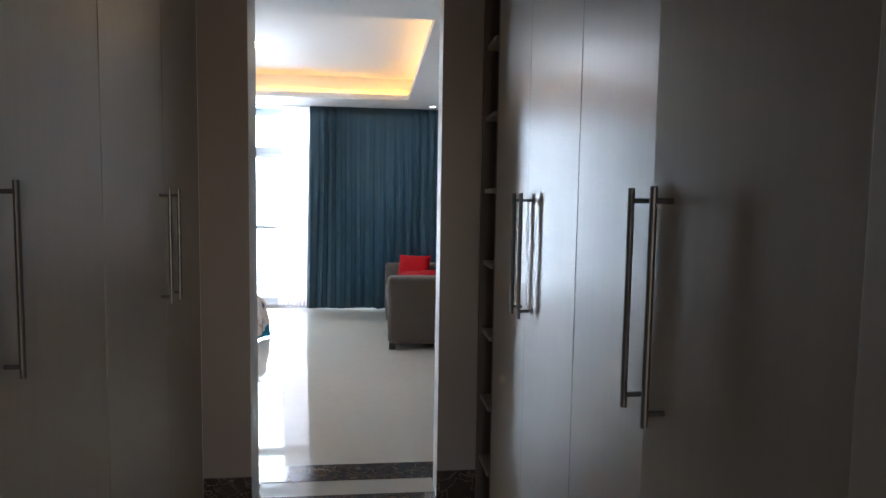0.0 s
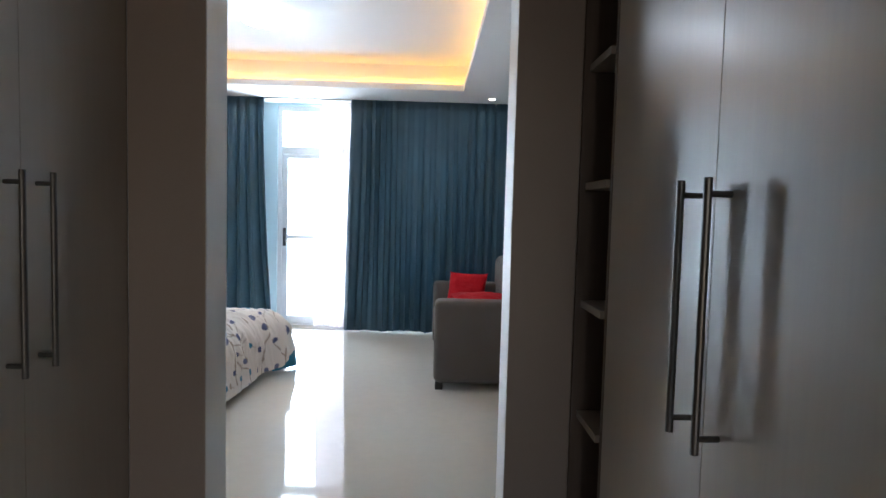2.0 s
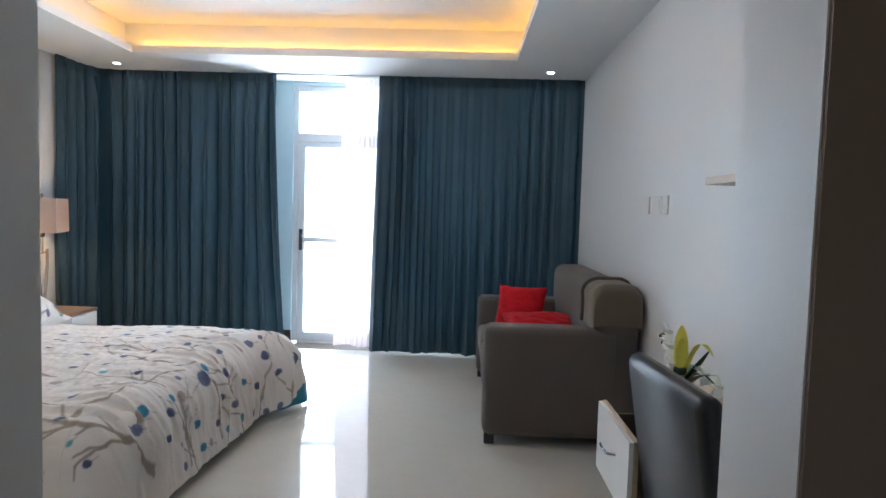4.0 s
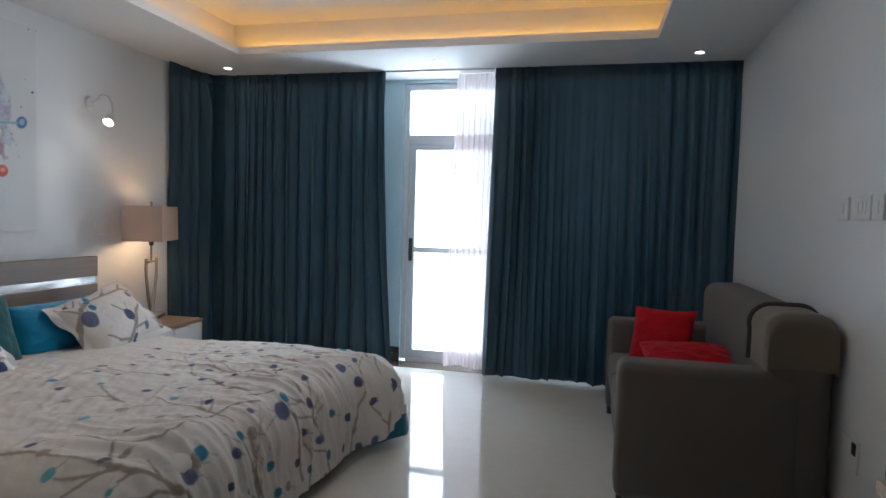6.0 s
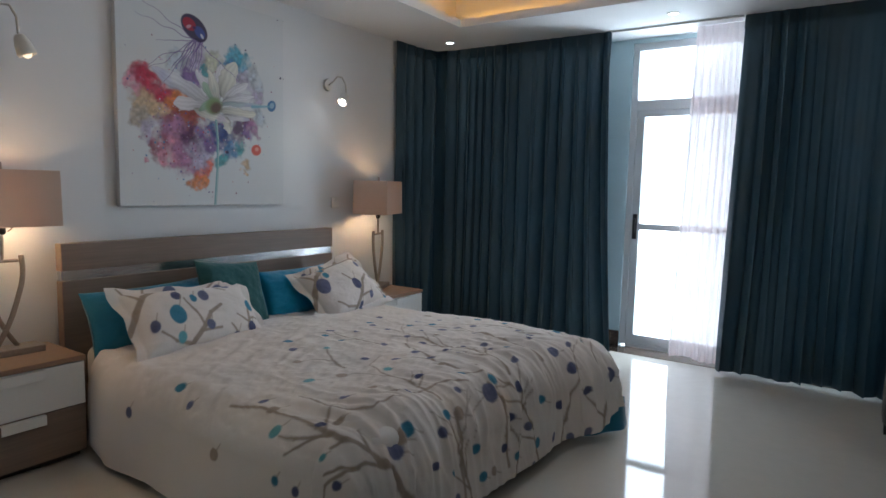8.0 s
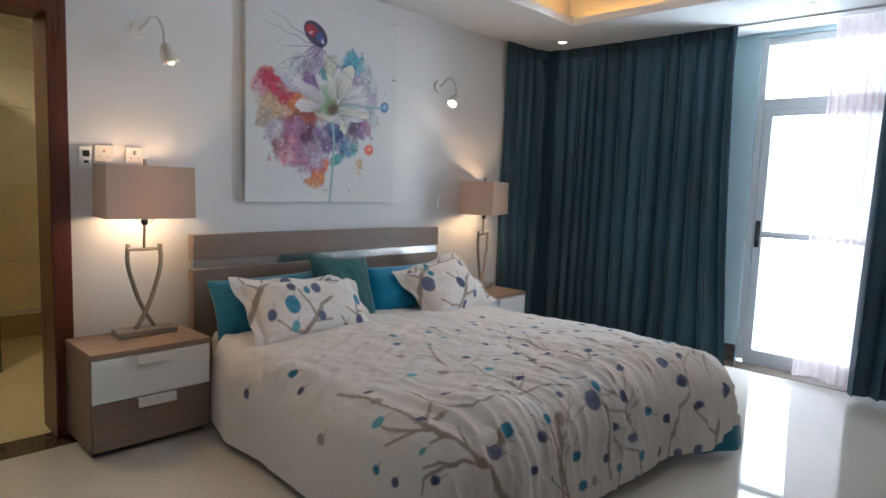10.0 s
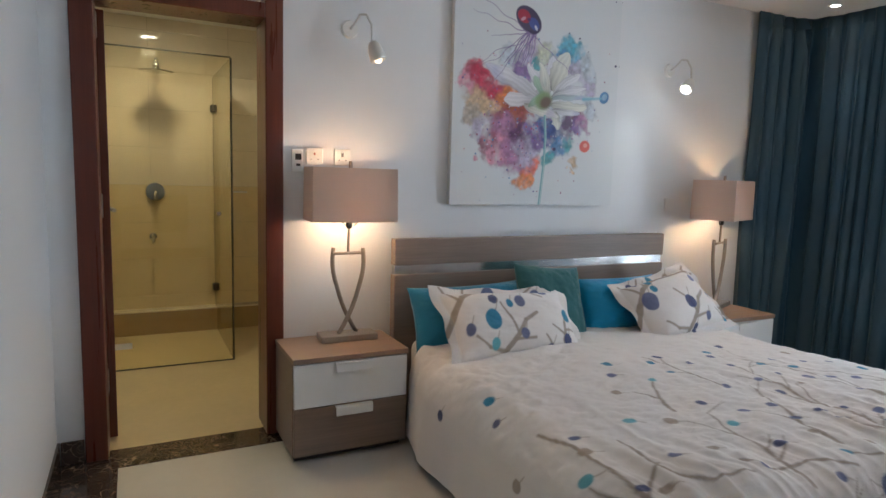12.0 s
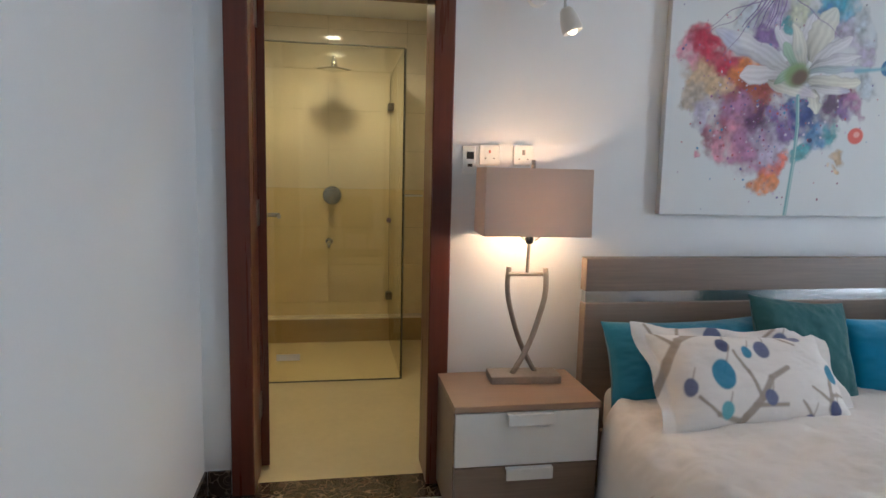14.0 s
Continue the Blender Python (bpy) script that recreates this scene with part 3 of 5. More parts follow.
curtain("sheer_curtain", [(-0.38, 8.53), (0.10, 8.53)], "translucent white sheer curtain gathered at the balcony door", SHEER, 12, 20, 0.022, CEIL - 0.002, 0.03, lambda a, z: -(1 - a) * 0.07 * z, tape=False)
tr = thing("curtain_track", (-0.5, 8.375, CEIL - 0.02), "slim white ceiling curtain track", "curtain track")
part("rail", box(-1.0, -0.04, 8.363, 8.387, CEIL - 0.014, CEIL - 0.001), PLASTIC, tr)

# ---- ceiling lights ----
dl = thing("downlight", (-2.31, 8.094, CEIL), "small round recessed ceiling downlight, lit", "downlight", "ceiling downlights")
part("rim", lathe([(0.030, -0.001), (0.032, -0.006), (0.044, -0.004), (0.046, 0.0)], (-2.31, 8.094, CEIL)), PLASTIC, dl, smooth=True)
part("lens", lathe([(0.0005, -0.003), (0.030, -0.002)], (-2.31, 8.094, CEIL)), DOWNLIGHT, dl)
copy_thing(dl, pose(-0.45, 8.094, CEIL))
copy_thing(dl, pose(1.487, 8.094, CEIL))
for x in (-2.31, -0.45, 1.487):
    lamp("downlight_lamp", "SPOT", pose(x, 8.094, CEIL - 0.01), 5, (1.0, 0.93, 0.82), cone=80, radius=0.03)
cl = thing("ceiling_light", (-0.45, 6.33, 2.84), "round white domed ceiling light, lit", "ceiling light")
part("base_ring", lathe([(0.172, 0.0), (0.172, -0.018), (0.165, -0.02)], (-0.45, 6.33, 2.84)), PLASTIC, cl, smooth=True)
part("dome", lathe([(0.175, -0.02), (0.165, -0.045), (0.13, -0.07), (0.07, -0.085), (0.001, -0.09)], (-0.45, 6.33, 2.84)), DOME, cl, smooth=True)

# ---- bed ----
bed = thing("bed", (-1.5, 5.97, 0), "grey oak double bed with a metal-striped headboard", "bed")
part("headboard_panel", box(-2.63, -2.57, 5.01, 6.93, 0.865, 1.005, bevel=0.004), OAK_GREY, bed)
part("headboard_panel", box(-2.63, -2.57, 5.01, 6.93, 0.10, 0.815, bevel=0.004), OAK_GREY, bed)
part("metal_strip", box(-2.625, -2.585, 5.015, 6.925, 0.815, 0.865), surface("satin_aluminium", (0.7, 0.7, 0.7), 0.22, metal=1.0, var=0.05), bed, "polished metal strip between the boards")
part("back_post", box(-2.66, -2.63, 5.25, 5.35, 0.0, 0.95), OAK_GREY, bed)
part("back_post", box(-2.66, -2.63, 6.60, 6.70, 0.0, 0.95), OAK_GREY, bed)
part("base", box(-2.57, -0.62, 5.10, 6.84, 0.07, 0.27, bevel=0.008), OAK_GREY, bed)
for x in (-2.45, -0.75):
    for y in (5.2, 6.72):
        part("leg", box(x - 0.04, x + 0.04, y - 0.04, y + 0.04, 0.0, 0.07), RUBBER, bed)
mt = thing("mattress", (-1.55, 5.97, 0.27), "thick mattress under a white sheet", "mattress")
part("ticking", box(-2.55, -0.58, 5.09, 6.85, 0.27, 0.475, bevel=0.05, segments=4), SHEET, mt, smooth=True)

# branch and dot print
INK = {"taupe": (0.32, 0.262, 0.215), "navy": (0.055, 0.07, 0.17), "slate": (0.12, 0.135, 0.25), "teal": (0.02, 0.20, 0.33), "aqua": (0.12, 0.38, 0.45), "tan": (0.36, 0.29, 0.235)}


def stroke(rgb, U, V, a, b, w0, w1, ink, soft):
    lo, hi = np.minimum(a, b) - 0.03, np.maximum(a, b) + 0.03
    sel = (U > lo[0]) & (U < hi[0]) & (V > lo[1]) & (V < hi[1])
    if not sel.any():
        return
    u, v = U[sel], V[sel]
    d = b - a
    t = np.clip(((u - a[0]) * d[0] + (v - a[1]) * d[1]) / (d @ d + 1e-9), 0, 1)
    dist = np.hypot(u - a[0] - t * d[0], v - a[1] - t * d[1])
    k = 1 - step(-soft, soft, dist - (w0 + (w1 - w0) * t))
    rgb[sel] += (np.array(ink) - rgb[sel]) * (k * 0.92)[:, None]


def dot(rgb, U, V, c, r, ratio, turn, ink, soft):
    sel = (abs(U - c[0]) < r * 1.5) & (abs(V - c[1]) < r * 1.5)
    if not sel.any():
        return
    u, v = U[sel] - c[0], V[sel] - c[1]
    x, y = u * math.cos(turn) + v * math.sin(turn), -u * math.sin(turn) + v * math.cos(turn)
    k = 1 - step(-soft, soft, np.hypot(x, y / ratio) - r)
    grain = 1 + 0.12 * np.sin(x * 900) * np.sin(y * 300)
    rgb[sel] += (np.array(ink) * grain[:, None] - rgb[sel]) * (k * 0.95)[:, None]


def limb(rgb, U, V, pts, w0, w1, soft):
    """A tapered branch through points, slightly knotty."""
    n = len(pts) - 1
    for i in range(n):
        stroke(rgb, U, V, np.array(pts[i]), np.array(pts[i + 1]), w0 + (w1 - w0) * i / n, w0 + (w1 - w0) * (i + 1) / n, INK["taupe"], soft)


def print_on(U, V, seed, roots, size, loose, soft, limbs=(), spread=None):
    """White cotton with taupe branches and round buds; roots: rows of u, v, heading in degrees, length."""
    rng = random.Random(seed)
    rgb = np.empty((*U.shape, 3))
    rgb[:] = (0.725, 0.68, 0.645)
    inks = ["navy", "slate", "slate", "teal", "aqua", "tan", "navy", "teal", "slate"]
    taken = [(u, v) for u, v, r, ink in loose]
    buds = []

    def bud(c, r, head):
        if all(math.hypot(c[0] - p[0], c[1] - p[1]) > (0.10 if spread else 0.07) for p in taken):
            taken.append((c[0], c[1]))
            buds.append((c, r, head))

    def grow(p, head, length, width, depth):
        n = max(3, int(length / 0.06))
        for i in range(n):
            head += rng.uniform(-0.2, 0.2)
            q = p + np.array([math.cos(head), math.sin(head)]) * length / n
            w = width * (1 - 0.6 * i / n)
            stroke(rgb, U, V, p, q, w, width * (1 - 0.6 * (i + 1) / n), INK["taupe"], soft)
            if depth < 2 and i > 0 and rng.random() < (0.36 if depth == 0 else 0.18):
                grow(q, head + rng.choice((-1, 1)) * rng.uniform(0.4, 0.85), length * rng.uniform(0.2, 0.42), w * 0.7, depth + 1)
            p = q
        bud(p, rng.choice((0.019, 0.023, 0.027)), head)

    for u, v, head, length in roots:
        grow(np.array([u, v]), math.radians(head), length, 0.009 if spread else 0.012, 0)
    for pts, w0, w1 in limbs:
        limb(rgb, U, V, pts, w0, w1, soft)
    for k in range(spread or 0):
        u, v = rng.uniform(0.5, 2.32), rng.uniform(0.30, 2.2)
        if rng.random() < (u - 0.35) / 1.3:
            bud(np.array([u, v]), rng.choice((0.018, 0.022, 0.026)) + 0.012 * max(0, u - 1.5) * rng.random(), rng.uniform(2.4, 3.6))
    for c, r, head in buds:
        dot(rgb, U, V, c, r, rng.uniform(0.68, 0.9), head, INK[rng.choice(inks)], soft)
    for u, v, r, ink in loose:
        c = np.array([u, v])
        stroke(rgb, U, V, c, c + np.array([0.035, 0.06]) * r / 0.03, 0.0025, 0.0018, INK["tan"], soft)
        dot(rgb, U, V, c, r * size, 0.85, 1.1, INK[ink], soft)
    return np.clip(rgb, 0, 1)


def over_edge(d, r, lean):
    """How far out and how far down cloth lies a length d past the start of a rounded edge."""
    q = r * math.pi / 2
    out = np.where(d < 0, d, np.where(d < q, r * np.sin(np.clip(d, 0, q) / r), r + (d - q) * lean))
    down = np.where(d < 0, 0, np.where(d < q, r * (1 - np.cos(np.clip(d, 0, q) / r)), r + (d - q)))
    return out, down


def ridges(a, b, seed, sharp=3.0):
    """Soft folds along b: crests where a slow noise crosses nought."""
    return np.clip(1 - np.abs(soft_noise(a, b, seed, 2)) * sharp, -0.4, 1)


def duvet_shape(U, V):
    """The cover as it lies: U runs from the pillows to the foot hem, V from the near hem to the far one."""
    foot = 1.60 + 0.05 * step(0.2, 1.1, V) + 0.14 * step(1.2, 1.75, V)
    near_out, near_down = over_edge(-V, 0.16, 0.06)
    near_out = near_out * (0.6 + 0.4 * step(0.0, 0.35, U))
    far_out, far_down = over_edge(V - 1.76, 0.13, 0.06)
    foot_out, foot_down = over_edge(U - foot, 0.20, 0.16 + 0.10 * step(1.3, 1.7, V))
    side_down = near_down + far_down
    # past both edges the cloth turns round the corner
    side_d = np.maximum(np.maximum(-V, V - 1.76), 0)
    foot_d = np.maximum(U - foot, 0)
    both = np.hypot(side_d, foot_d)
    turn_out, turn_down = over_edge(both, 0.18, 0.14)
    corner = (side_d > 0) & (foot_d > 0)
    share = np.clip(both, 1e-6, None)
    down = np.where(corner, turn_down, side_down + foot_down)
    X = -2.33 + np.where(corner, foot + turn_out * foot_d / share, np.where(U < foot, U, foot + foot_out))
    near_y = np.where(corner, turn_out * side_d / share, near_out)
    far_y = np.where(corner, turn_out * side_d / share, far_out)
    Y = np.where(V < 0, 5.10 - near_y, np.where(V > 1.76, 5.10 + 1.76 + far_y, 5.10 + V))
    # sag, long soft creases, and gathers that run over the foot edge
    crown = 0.035 * np.sin(np.clip(V / 1.76, 0, 1) * math.pi) * step(-0.1, 0.4, U) + 0.02 * soft_noise(U * 1.6, V * 1.6, 3, 2)
    A, B = U * 0.93 + V * 0.37, -U * 0.37 + V * 0.93
    patch = 0.25 + 0.75 * step(-0.25, 0.4, soft_noise(U * 1.8, V * 1.8, 77, 2))
    long_crease = (0.011 * ridges(B * 4.6, A * 0.9, 21) + 0.006 * ridges(V * 9 + 4, U * 1.4, 27)) * (0.35 + 0.65 * step(0.4, 1.1, U)) * patch
    fan = 0.010 * ridges((U + 0.4 * V) * 8, (V - 0.4 * U) * 1.6, 91) * step(0.1, 0.3, U) * (1 - step(0.75, 1.15, U)) * (1 - step(0.5, 1.0, V))
    reach = step(-0.42, 0.02, U - foot) * (1 - 0.55 * step(0.30, 0.60, U - foot)) * step(-0.25, 0.1, V)
    gather = (0.018 * ridges(V * 11 + 1.6 * (U - foot), U * 1.1, 63, 2.6) + 0.010 * ridges(V * 21 - 2.4 * (U - foot), U * 1.7, 65, 2.4)) * reach * (0.45 + 0.55 * patch)
    small = 0.005 * soft_noise(U * 11, V * 8, 8, 4) + 0.003 * soft_noise(U * 26, V * 22, 41, 2)
    hang = step(0.02, 0.16, foot_down)
    hang2 = step(0.04, 0.40, side_down)
    fold2 = hang2 * (0.010 * np.sin(U * 7 + 2.5 * soft_noise(U * 1.5, V, 6, 2)) + 0.014 * soft_noise(U * 4, V * 2, 16, 3))
    top = 1 - np.maximum(hang, hang2)
    Z = 0.492 - down + (crown + long_crease + fan + small) * top + gather * (1 - 0.6 * hang) + small * 0.5
    X = X + (gather * 1.5 + 0.022 * soft_noise(V * 3.2, U * 1.4, 15, 2) + small) * hang
    Y = Y + np.where(V < 0.5, -1, 1) * fold2
    # the spare length at the hem tucks in under the edge
    hem = 0.028 + 0.014 * soft_noise(U * 3, V * 3, 33, 2) + 0.03 * hang + 0.09 * step(1.45, 1.68, V) * step(1.6, 1.9, U)
    spare = np.maximum(hem - Z, 0)
    Z = np.maximum(Z, hem)
    X = X - np.minimum(spare, 0.16) * 0.7 * hang
    return np.stack([X, Y, Z], -1)


def duvet():
    U, V = np.meshgrid(np.linspace(0, 2.34, 440), np.linspace(-0.545, 2.26, 440), indexing="ij")
    P = duvet_shape(U, V)
    roots = [(2.32, 0.45, 165, 0.55), (2.33, 0.78, 160, 0.62), (2.33, 1.02, 172, 0.8), (2.33, 1.22, 168, 0.6), (2.33, 1.52, 174, 0.9), (1.72, 0.42, 172, 0.5), (1.62, 0.70, 168, 0.6), (1.50, 1.02, 176, 0.62), (1.40, 1.36, 182, 0.6), (1.78, 0.90, 165, 0.55), (1.80, 1.22, 184, 0.7), (1.16, 0.46, 170, 0.3), (1.05, 0.84, 178, 0.4), (1.6, 1.62, 176, 0.7)]
    limbs = [([(2.02, 0.10), (1.84, 0.03), (1.80, -0.01), (1.74, -0.03), (1.65, -0.08), (1.52, -0.07), (1.38, -0.05), (1.20, -0.05), (1.06, -0.08)], 0.014, 0.006), ([(1.56, -0.07), (1.50, 0.0), (1.44, 0.09)], 0.008, 0.005), ([(1.60, -0.08), (1.46, -0.13), (1.38, -0.13)], 0.008, 0.005), ([(1.56, -0.09), (1.44, -0.19)], 0.007, 0.004),
             ([(1.82, 0.0), (1.74, -0.12), (1.66, -0.21)], 0.008, 0.005), ([(1.76, -0.10), (1.68, -0.24), (1.69, -0.29)], 0.007, 0.005), ([(1.74, -0.03), (1.65, 0.0)], 0.008, 0.005), ([(1.63, -0.12), (1.66, -0.07)], 0.006, 0.005)]
    limbs += [([(2.10, 0.42), (1.97, 0.42), (1.88, 0.45), (1.79, 0.45)], 0.009, 0.006), ([(1.26, 0.10), (1.48, 0.07), (1.62, 0.12), (1.64, 0.25)], 0.008, 0.005), ([(1.56, 0.30), (1.63, 0.34), (1.64, 0.50), (1.72, 0.62)], 0.008, 0.006), ([(2.12, 0.76), (1.98, 0.74), (1.85, 0.76), (1.77, 0.72)], 0.009, 0.006)]
    loose = [(0.47, -0.26, 0.026, "navy"), (0.74, -0.09, 0.026, "teal"), (0.86, -0.14, 0.019, "slate"), (1.07, -0.28, 0.028, "tan"), (1.17, -0.01, 0.021, "navy"), (1.26, -0.04, 0.026, "tan"), (1.35, -0.12, 0.027, "aqua"), (1.52, -0.05, 0.022, "navy"), (1.62, -0.16, 0.016, "aqua"), (1.41, -0.29, 0.020, "teal"), (1.51, -0.30, 0.020, "navy"), (1.73, -0.21, 0.024, "navy"), (1.55, 0.01, 0.021, "tan")]
    loose += [(1.76, 0.16, 0.028, "teal"), (1.79, 0.07, 0.039, "slate"), (1.77, 0.12, 0.026, "tan"), (1.82, 0.34, 0.022, "navy"), (1.78, 0.40, 0.022, "teal"), (1.80, 0.47, 0.026, "tan"), (1.95, 0.52, 0.024, "teal"), (1.90, 0.23, 0.020, "navy"), (2.08, 0.56, 0.024, "teal"), (2.09, 0.64, 0.024, "tan"), (1.80, 0.70, 0.040, "slate"), (1.84, 0.92, 0.024, "navy"), (1.92, 0.80, 0.023, "navy"), (2.03, 0.73, 0.022, "navy"), (2.10, 0.82, 0.023, "teal"), (1.93, 1.09, 0.024, "teal"), (2.0, 1.24, 0.026, "navy"), (2.03, 1.45, 0.024, "navy"), (2.05, 1.65, 0.042, "navy"), (1.90, 1.40, 0.026, "navy"), (2.01, 0.94, 0.024, "slate"), (1.79, 1.36, 0.035, "slate")]
    loose += [(1.77, 0.76, 0.026, "teal"), (1.73, 0.53, 0.018, "slate"), (1.44, 0.16, 0.021, "slate"), (1.16, 0.60, 0.022, "navy"), (1.53, 0.53, 0.023, "navy"), (1.46, 0.30, 0.019, "tan"), (1.42, 0.91, 0.022, "navy"), (1.50, 0.91, 0.022, "slate"), (1.42, 0.77, 0.021, "navy"), (0.93, 0.39, 0.022, "tan"), (1.16, 0.24, 0.025, "aqua"), (0.68, 0.56, 0.027, "teal"), (0.78, 0.50, 0.022, "slate"), (0.75, 1.14, 0.022, "slate"), (1.74, 1.02, 0.022, "slate"), (1.18, 1.18, 0.020, "tan"), (1.31, 1.37, 0.022, "navy"), (1.46, 1.61, 0.022, "slate"), (1.34, 0.55, 0.021, "aqua")]
    rgb = print_on(U, V, 5, roots, 1.0, loose, 0.004, limbs, 90)
    d = thing("duvet", (-1.3, 5.97, 0.05), "white duvet printed with taupe branches and blue dots", "duvet")
    sheet("cover", P, PRINT, d, rgb)
    # turned-out lining at the far foot corner
    a, b = np.meshgrid(np.linspace(0, 1, 40), np.linspace(0, 1, 24), indexing="ij")
    Q = np.stack([-0.42 + 0.15 * np.sin(a * math.pi / 2) + 0.010 * np.sin(a * 11) - 0.02 * b, 6.62 + 0.30 * a, 0.015 + (0.11 + 0.05 * a) * b + 0.012 * np.sin(a * 9) * b], -1)
    sheet("lining", Q, TEAL_CLOTH, d, label="teal lining turned out at the foot corner")


duvet()


def pillow(name, w, h, thick, m, material, label, seed, flange=0.0, printed=None, category="pillow", group="", n=70):
    """A stuffed cushion, w by h, with puckered corners and, for a pillowcase, a flat wavy border."""
    a = np.linspace(-1, 1, n)
    U, V = np.meshgrid(a, a, indexing="ij")
    fu, fv = w / 2 / (w / 2 + flange), h / 2 / (h / 2 + flange)
    iu, iv = np.clip(U / fu, -1, 1), np.clip(V / fv, -1, 1)
    puff = np.clip((1 - np.abs(iu) ** 3.2), 0, 1) ** 0.55 * np.clip((1 - np.abs(iv) ** 3.2), 0, 1) ** 0.55
    pull = 1 - 0.07 * (1 - iv**2) * np.abs(iu) ** 4
    pull2 = 1 - 0.09 * (1 - iu**2) * np.abs(iv) ** 4
    X, Y = U * (w / 2 + flange) * pull, V * (h / 2 + flange) * pull2
    wave = 0.012 * np.sin((U + V) * 8 + seed) * np.clip(np.maximum(abs(U), abs(V)) * 3 - 2, 0, 1) * (flange > 0)
    wr = 0.010 * soft_noise(U * 3 + seed, V * 3, seed, 4) + 0.008 * soft_noise(np.abs(U) * 9, np.abs(V) * 9, seed + 2, 2) * np.maximum(abs(U), abs(V)) ** 3
    front = np.stack([X, Y, thick / 2 * puff + wr * (0.3 + puff) + wave + 0.002], -1)
    back = np.stack([X, Y, -thick / 2 * puff + wr * 0.3 + wave - 0.002], -1)
    # front and back share one closed sheet, rolled over the long edges
    P = np.concatenate([front, back[:, ::-1]], axis=1)
    R, T = np.array(m.to_3x3()), np.array(m.translation)
    low = (P.reshape(-1, 3) @ R.T + T)
    t = thing(name, (low[:, 0].mean(), low[:, 1].mean(), low[:, 2].min()), label, category, group)
    rgb = None
    if printed:
        W, H = (U + 1) * w / 2, (V + 1) * h / 2
        face = print_on(W, H, seed, printed[0], printed[1], printed[2], 0.004, TWIGS)
        rgb = np.concatenate([face, face[:, ::-1]], axis=1)
    sheet("cover", (P @ R.T) + T, material, t, rgb, closed=True)
    return t


def leaning(x, y, z, lean, turn=0.0, spin=0.0):
    """A cushion's pose: its face towards +x, leaning back by lean degrees, turned about the upright and spun in its plane."""
    return pose(x, y, z, 0, 0, turn) @ pose(0, 0, 0, 0, -lean, 0) @ pose(0, 0, 0, 90, 0, 90) @ pose(0, 0, 0, 0, 0, spin)


DOTS1 = [(0.29, 0.35, 0.036, "slate"), (0.55, 0.33, 0.037, "slate"), (0.25, 0.27, 0.026, "navy"), (0.33, 0.25, 0.021, "teal"), (0.39, 0.26, 0.030, "slate"), (0.22, 0.18, 0.045, "teal"), (0.10, 0.15, 0.026, "slate"), (0.20, 0.08, 0.024, "aqua"), (0.35, 0.11, 0.024, "slate"), (0.63, 0.19, 0.031, "teal"), (0.48, 0.04, 0.028, "slate"), (0.58, 0.08, 0.026, "navy")]
DOTS2 = [(0.12, 0.36, 0.024, "navy"), (0.19, 0.335, 0.021, "teal"), (0.26, 0.375, 0.025, "teal"), (0.18, 0.285, 0.022, "teal"), (0.115, 0.235, 0.048, "slate"), (0.32, 0.165, 0.036, "navy"), (0.50, 0.17, 0.027, "slate"), (0.385, 0.075, 0.021, "slate"), (0.29, 0.045, 0.020, "navy"), (0.245, 0.02, 0.020, "teal"), (0.52, 0.05, 0.017, "teal"), (0.38, 0.36, 0.022, "tan"), (0.46, 0.28, 0.024, "slate")]
TWIGS = [([(0.0, 0.16), (0.06, 0.24), (0.12, 0.30), (0.22, 0.34), (0.34, 0.335), (0.46, 0.335), (0.55, 0.32)], 0.014, 0.007), ([(0.10, 0.28), (0.05, 0.37)], 0.008, 0.006), ([(0.15, 0.32), (0.18, 0.39)], 0.007, 0.005), ([(0.46, 0.335), (0.54, 0.38)], 0.006, 0.005), ([(0.46, 0.335), (0.52, 0.28)], 0.006, 0.005),
         ([(0.19, -0.02), (0.26, 0.06), (0.32, 0.11), (0.38, 0.17), (0.45, 0.20)], 0.013, 0.007), ([(0.32, 0.11), (0.31, 0.19), (0.28, 0.25)], 0.007, 0.005), ([(0.29, 0.09), (0.40, 0.09)], 0.007, 0.005), ([(0.25, 0.05), (0.17, 0.07), (0.12, 0.12)], 0.007, 0.005),
         ([(0.60, -0.02), (0.56, 0.08), (0.59, 0.15), (0.63, 0.20)], 0.011, 0.006), ([(0.57, 0.10), (0.51, 0.14)], 0.006, 0.005), ([(0.57, 0.05), (0.50, 0.05), (0.46, 0.10)], 0.007, 0.005), ([(0.58, 0.12), (0.66, 0.13)], 0.006, 0.004)]
ROOTS = []
pillow("pillow", 0.70, 0.36, 0.22, leaning(-2.41, 5.39, 0.600, 20, 0, 1), TEAL_CLOTH, "teal satin pillow against the headboard", 11)
pillow("pillow", 0.62, 0.36, 0.22, leaning(-2.39, 6.42, 0.595, 24), BLUE_CLOTH, "bright blue satin pillow against the headboard", 12)
pillow("cushion", 0.43, 0.43, 0.13, leaning(-2.33, 5.85, 0.665, 26, 0, -6), GREEN_CLOTH, "square sea-green velvet cushion between the pillows", 13, category="cushion")
pillow("pillow", 0.73, 0.38, 0.19, leaning(-2.15, 5.485, 0.605, 45, 4, -4), PRINT, "white pillow printed with branches and blue dots", 14, flange=0.05, printed=(ROOTS, 1.0, DOTS1), group="printed pillows", n=180)
pillow("pillow", 0.57, 0.40, 0.18, leaning(-2.16, 6.60, 0.625, 46, -6, 14), PRINT, "white pillow printed with branches and blue dots", 15, flange=0.05, printed=(ROOTS, 1.0, DOTS2), group="printed pillows", n=180)

# ---- bedside tables and lamps ----


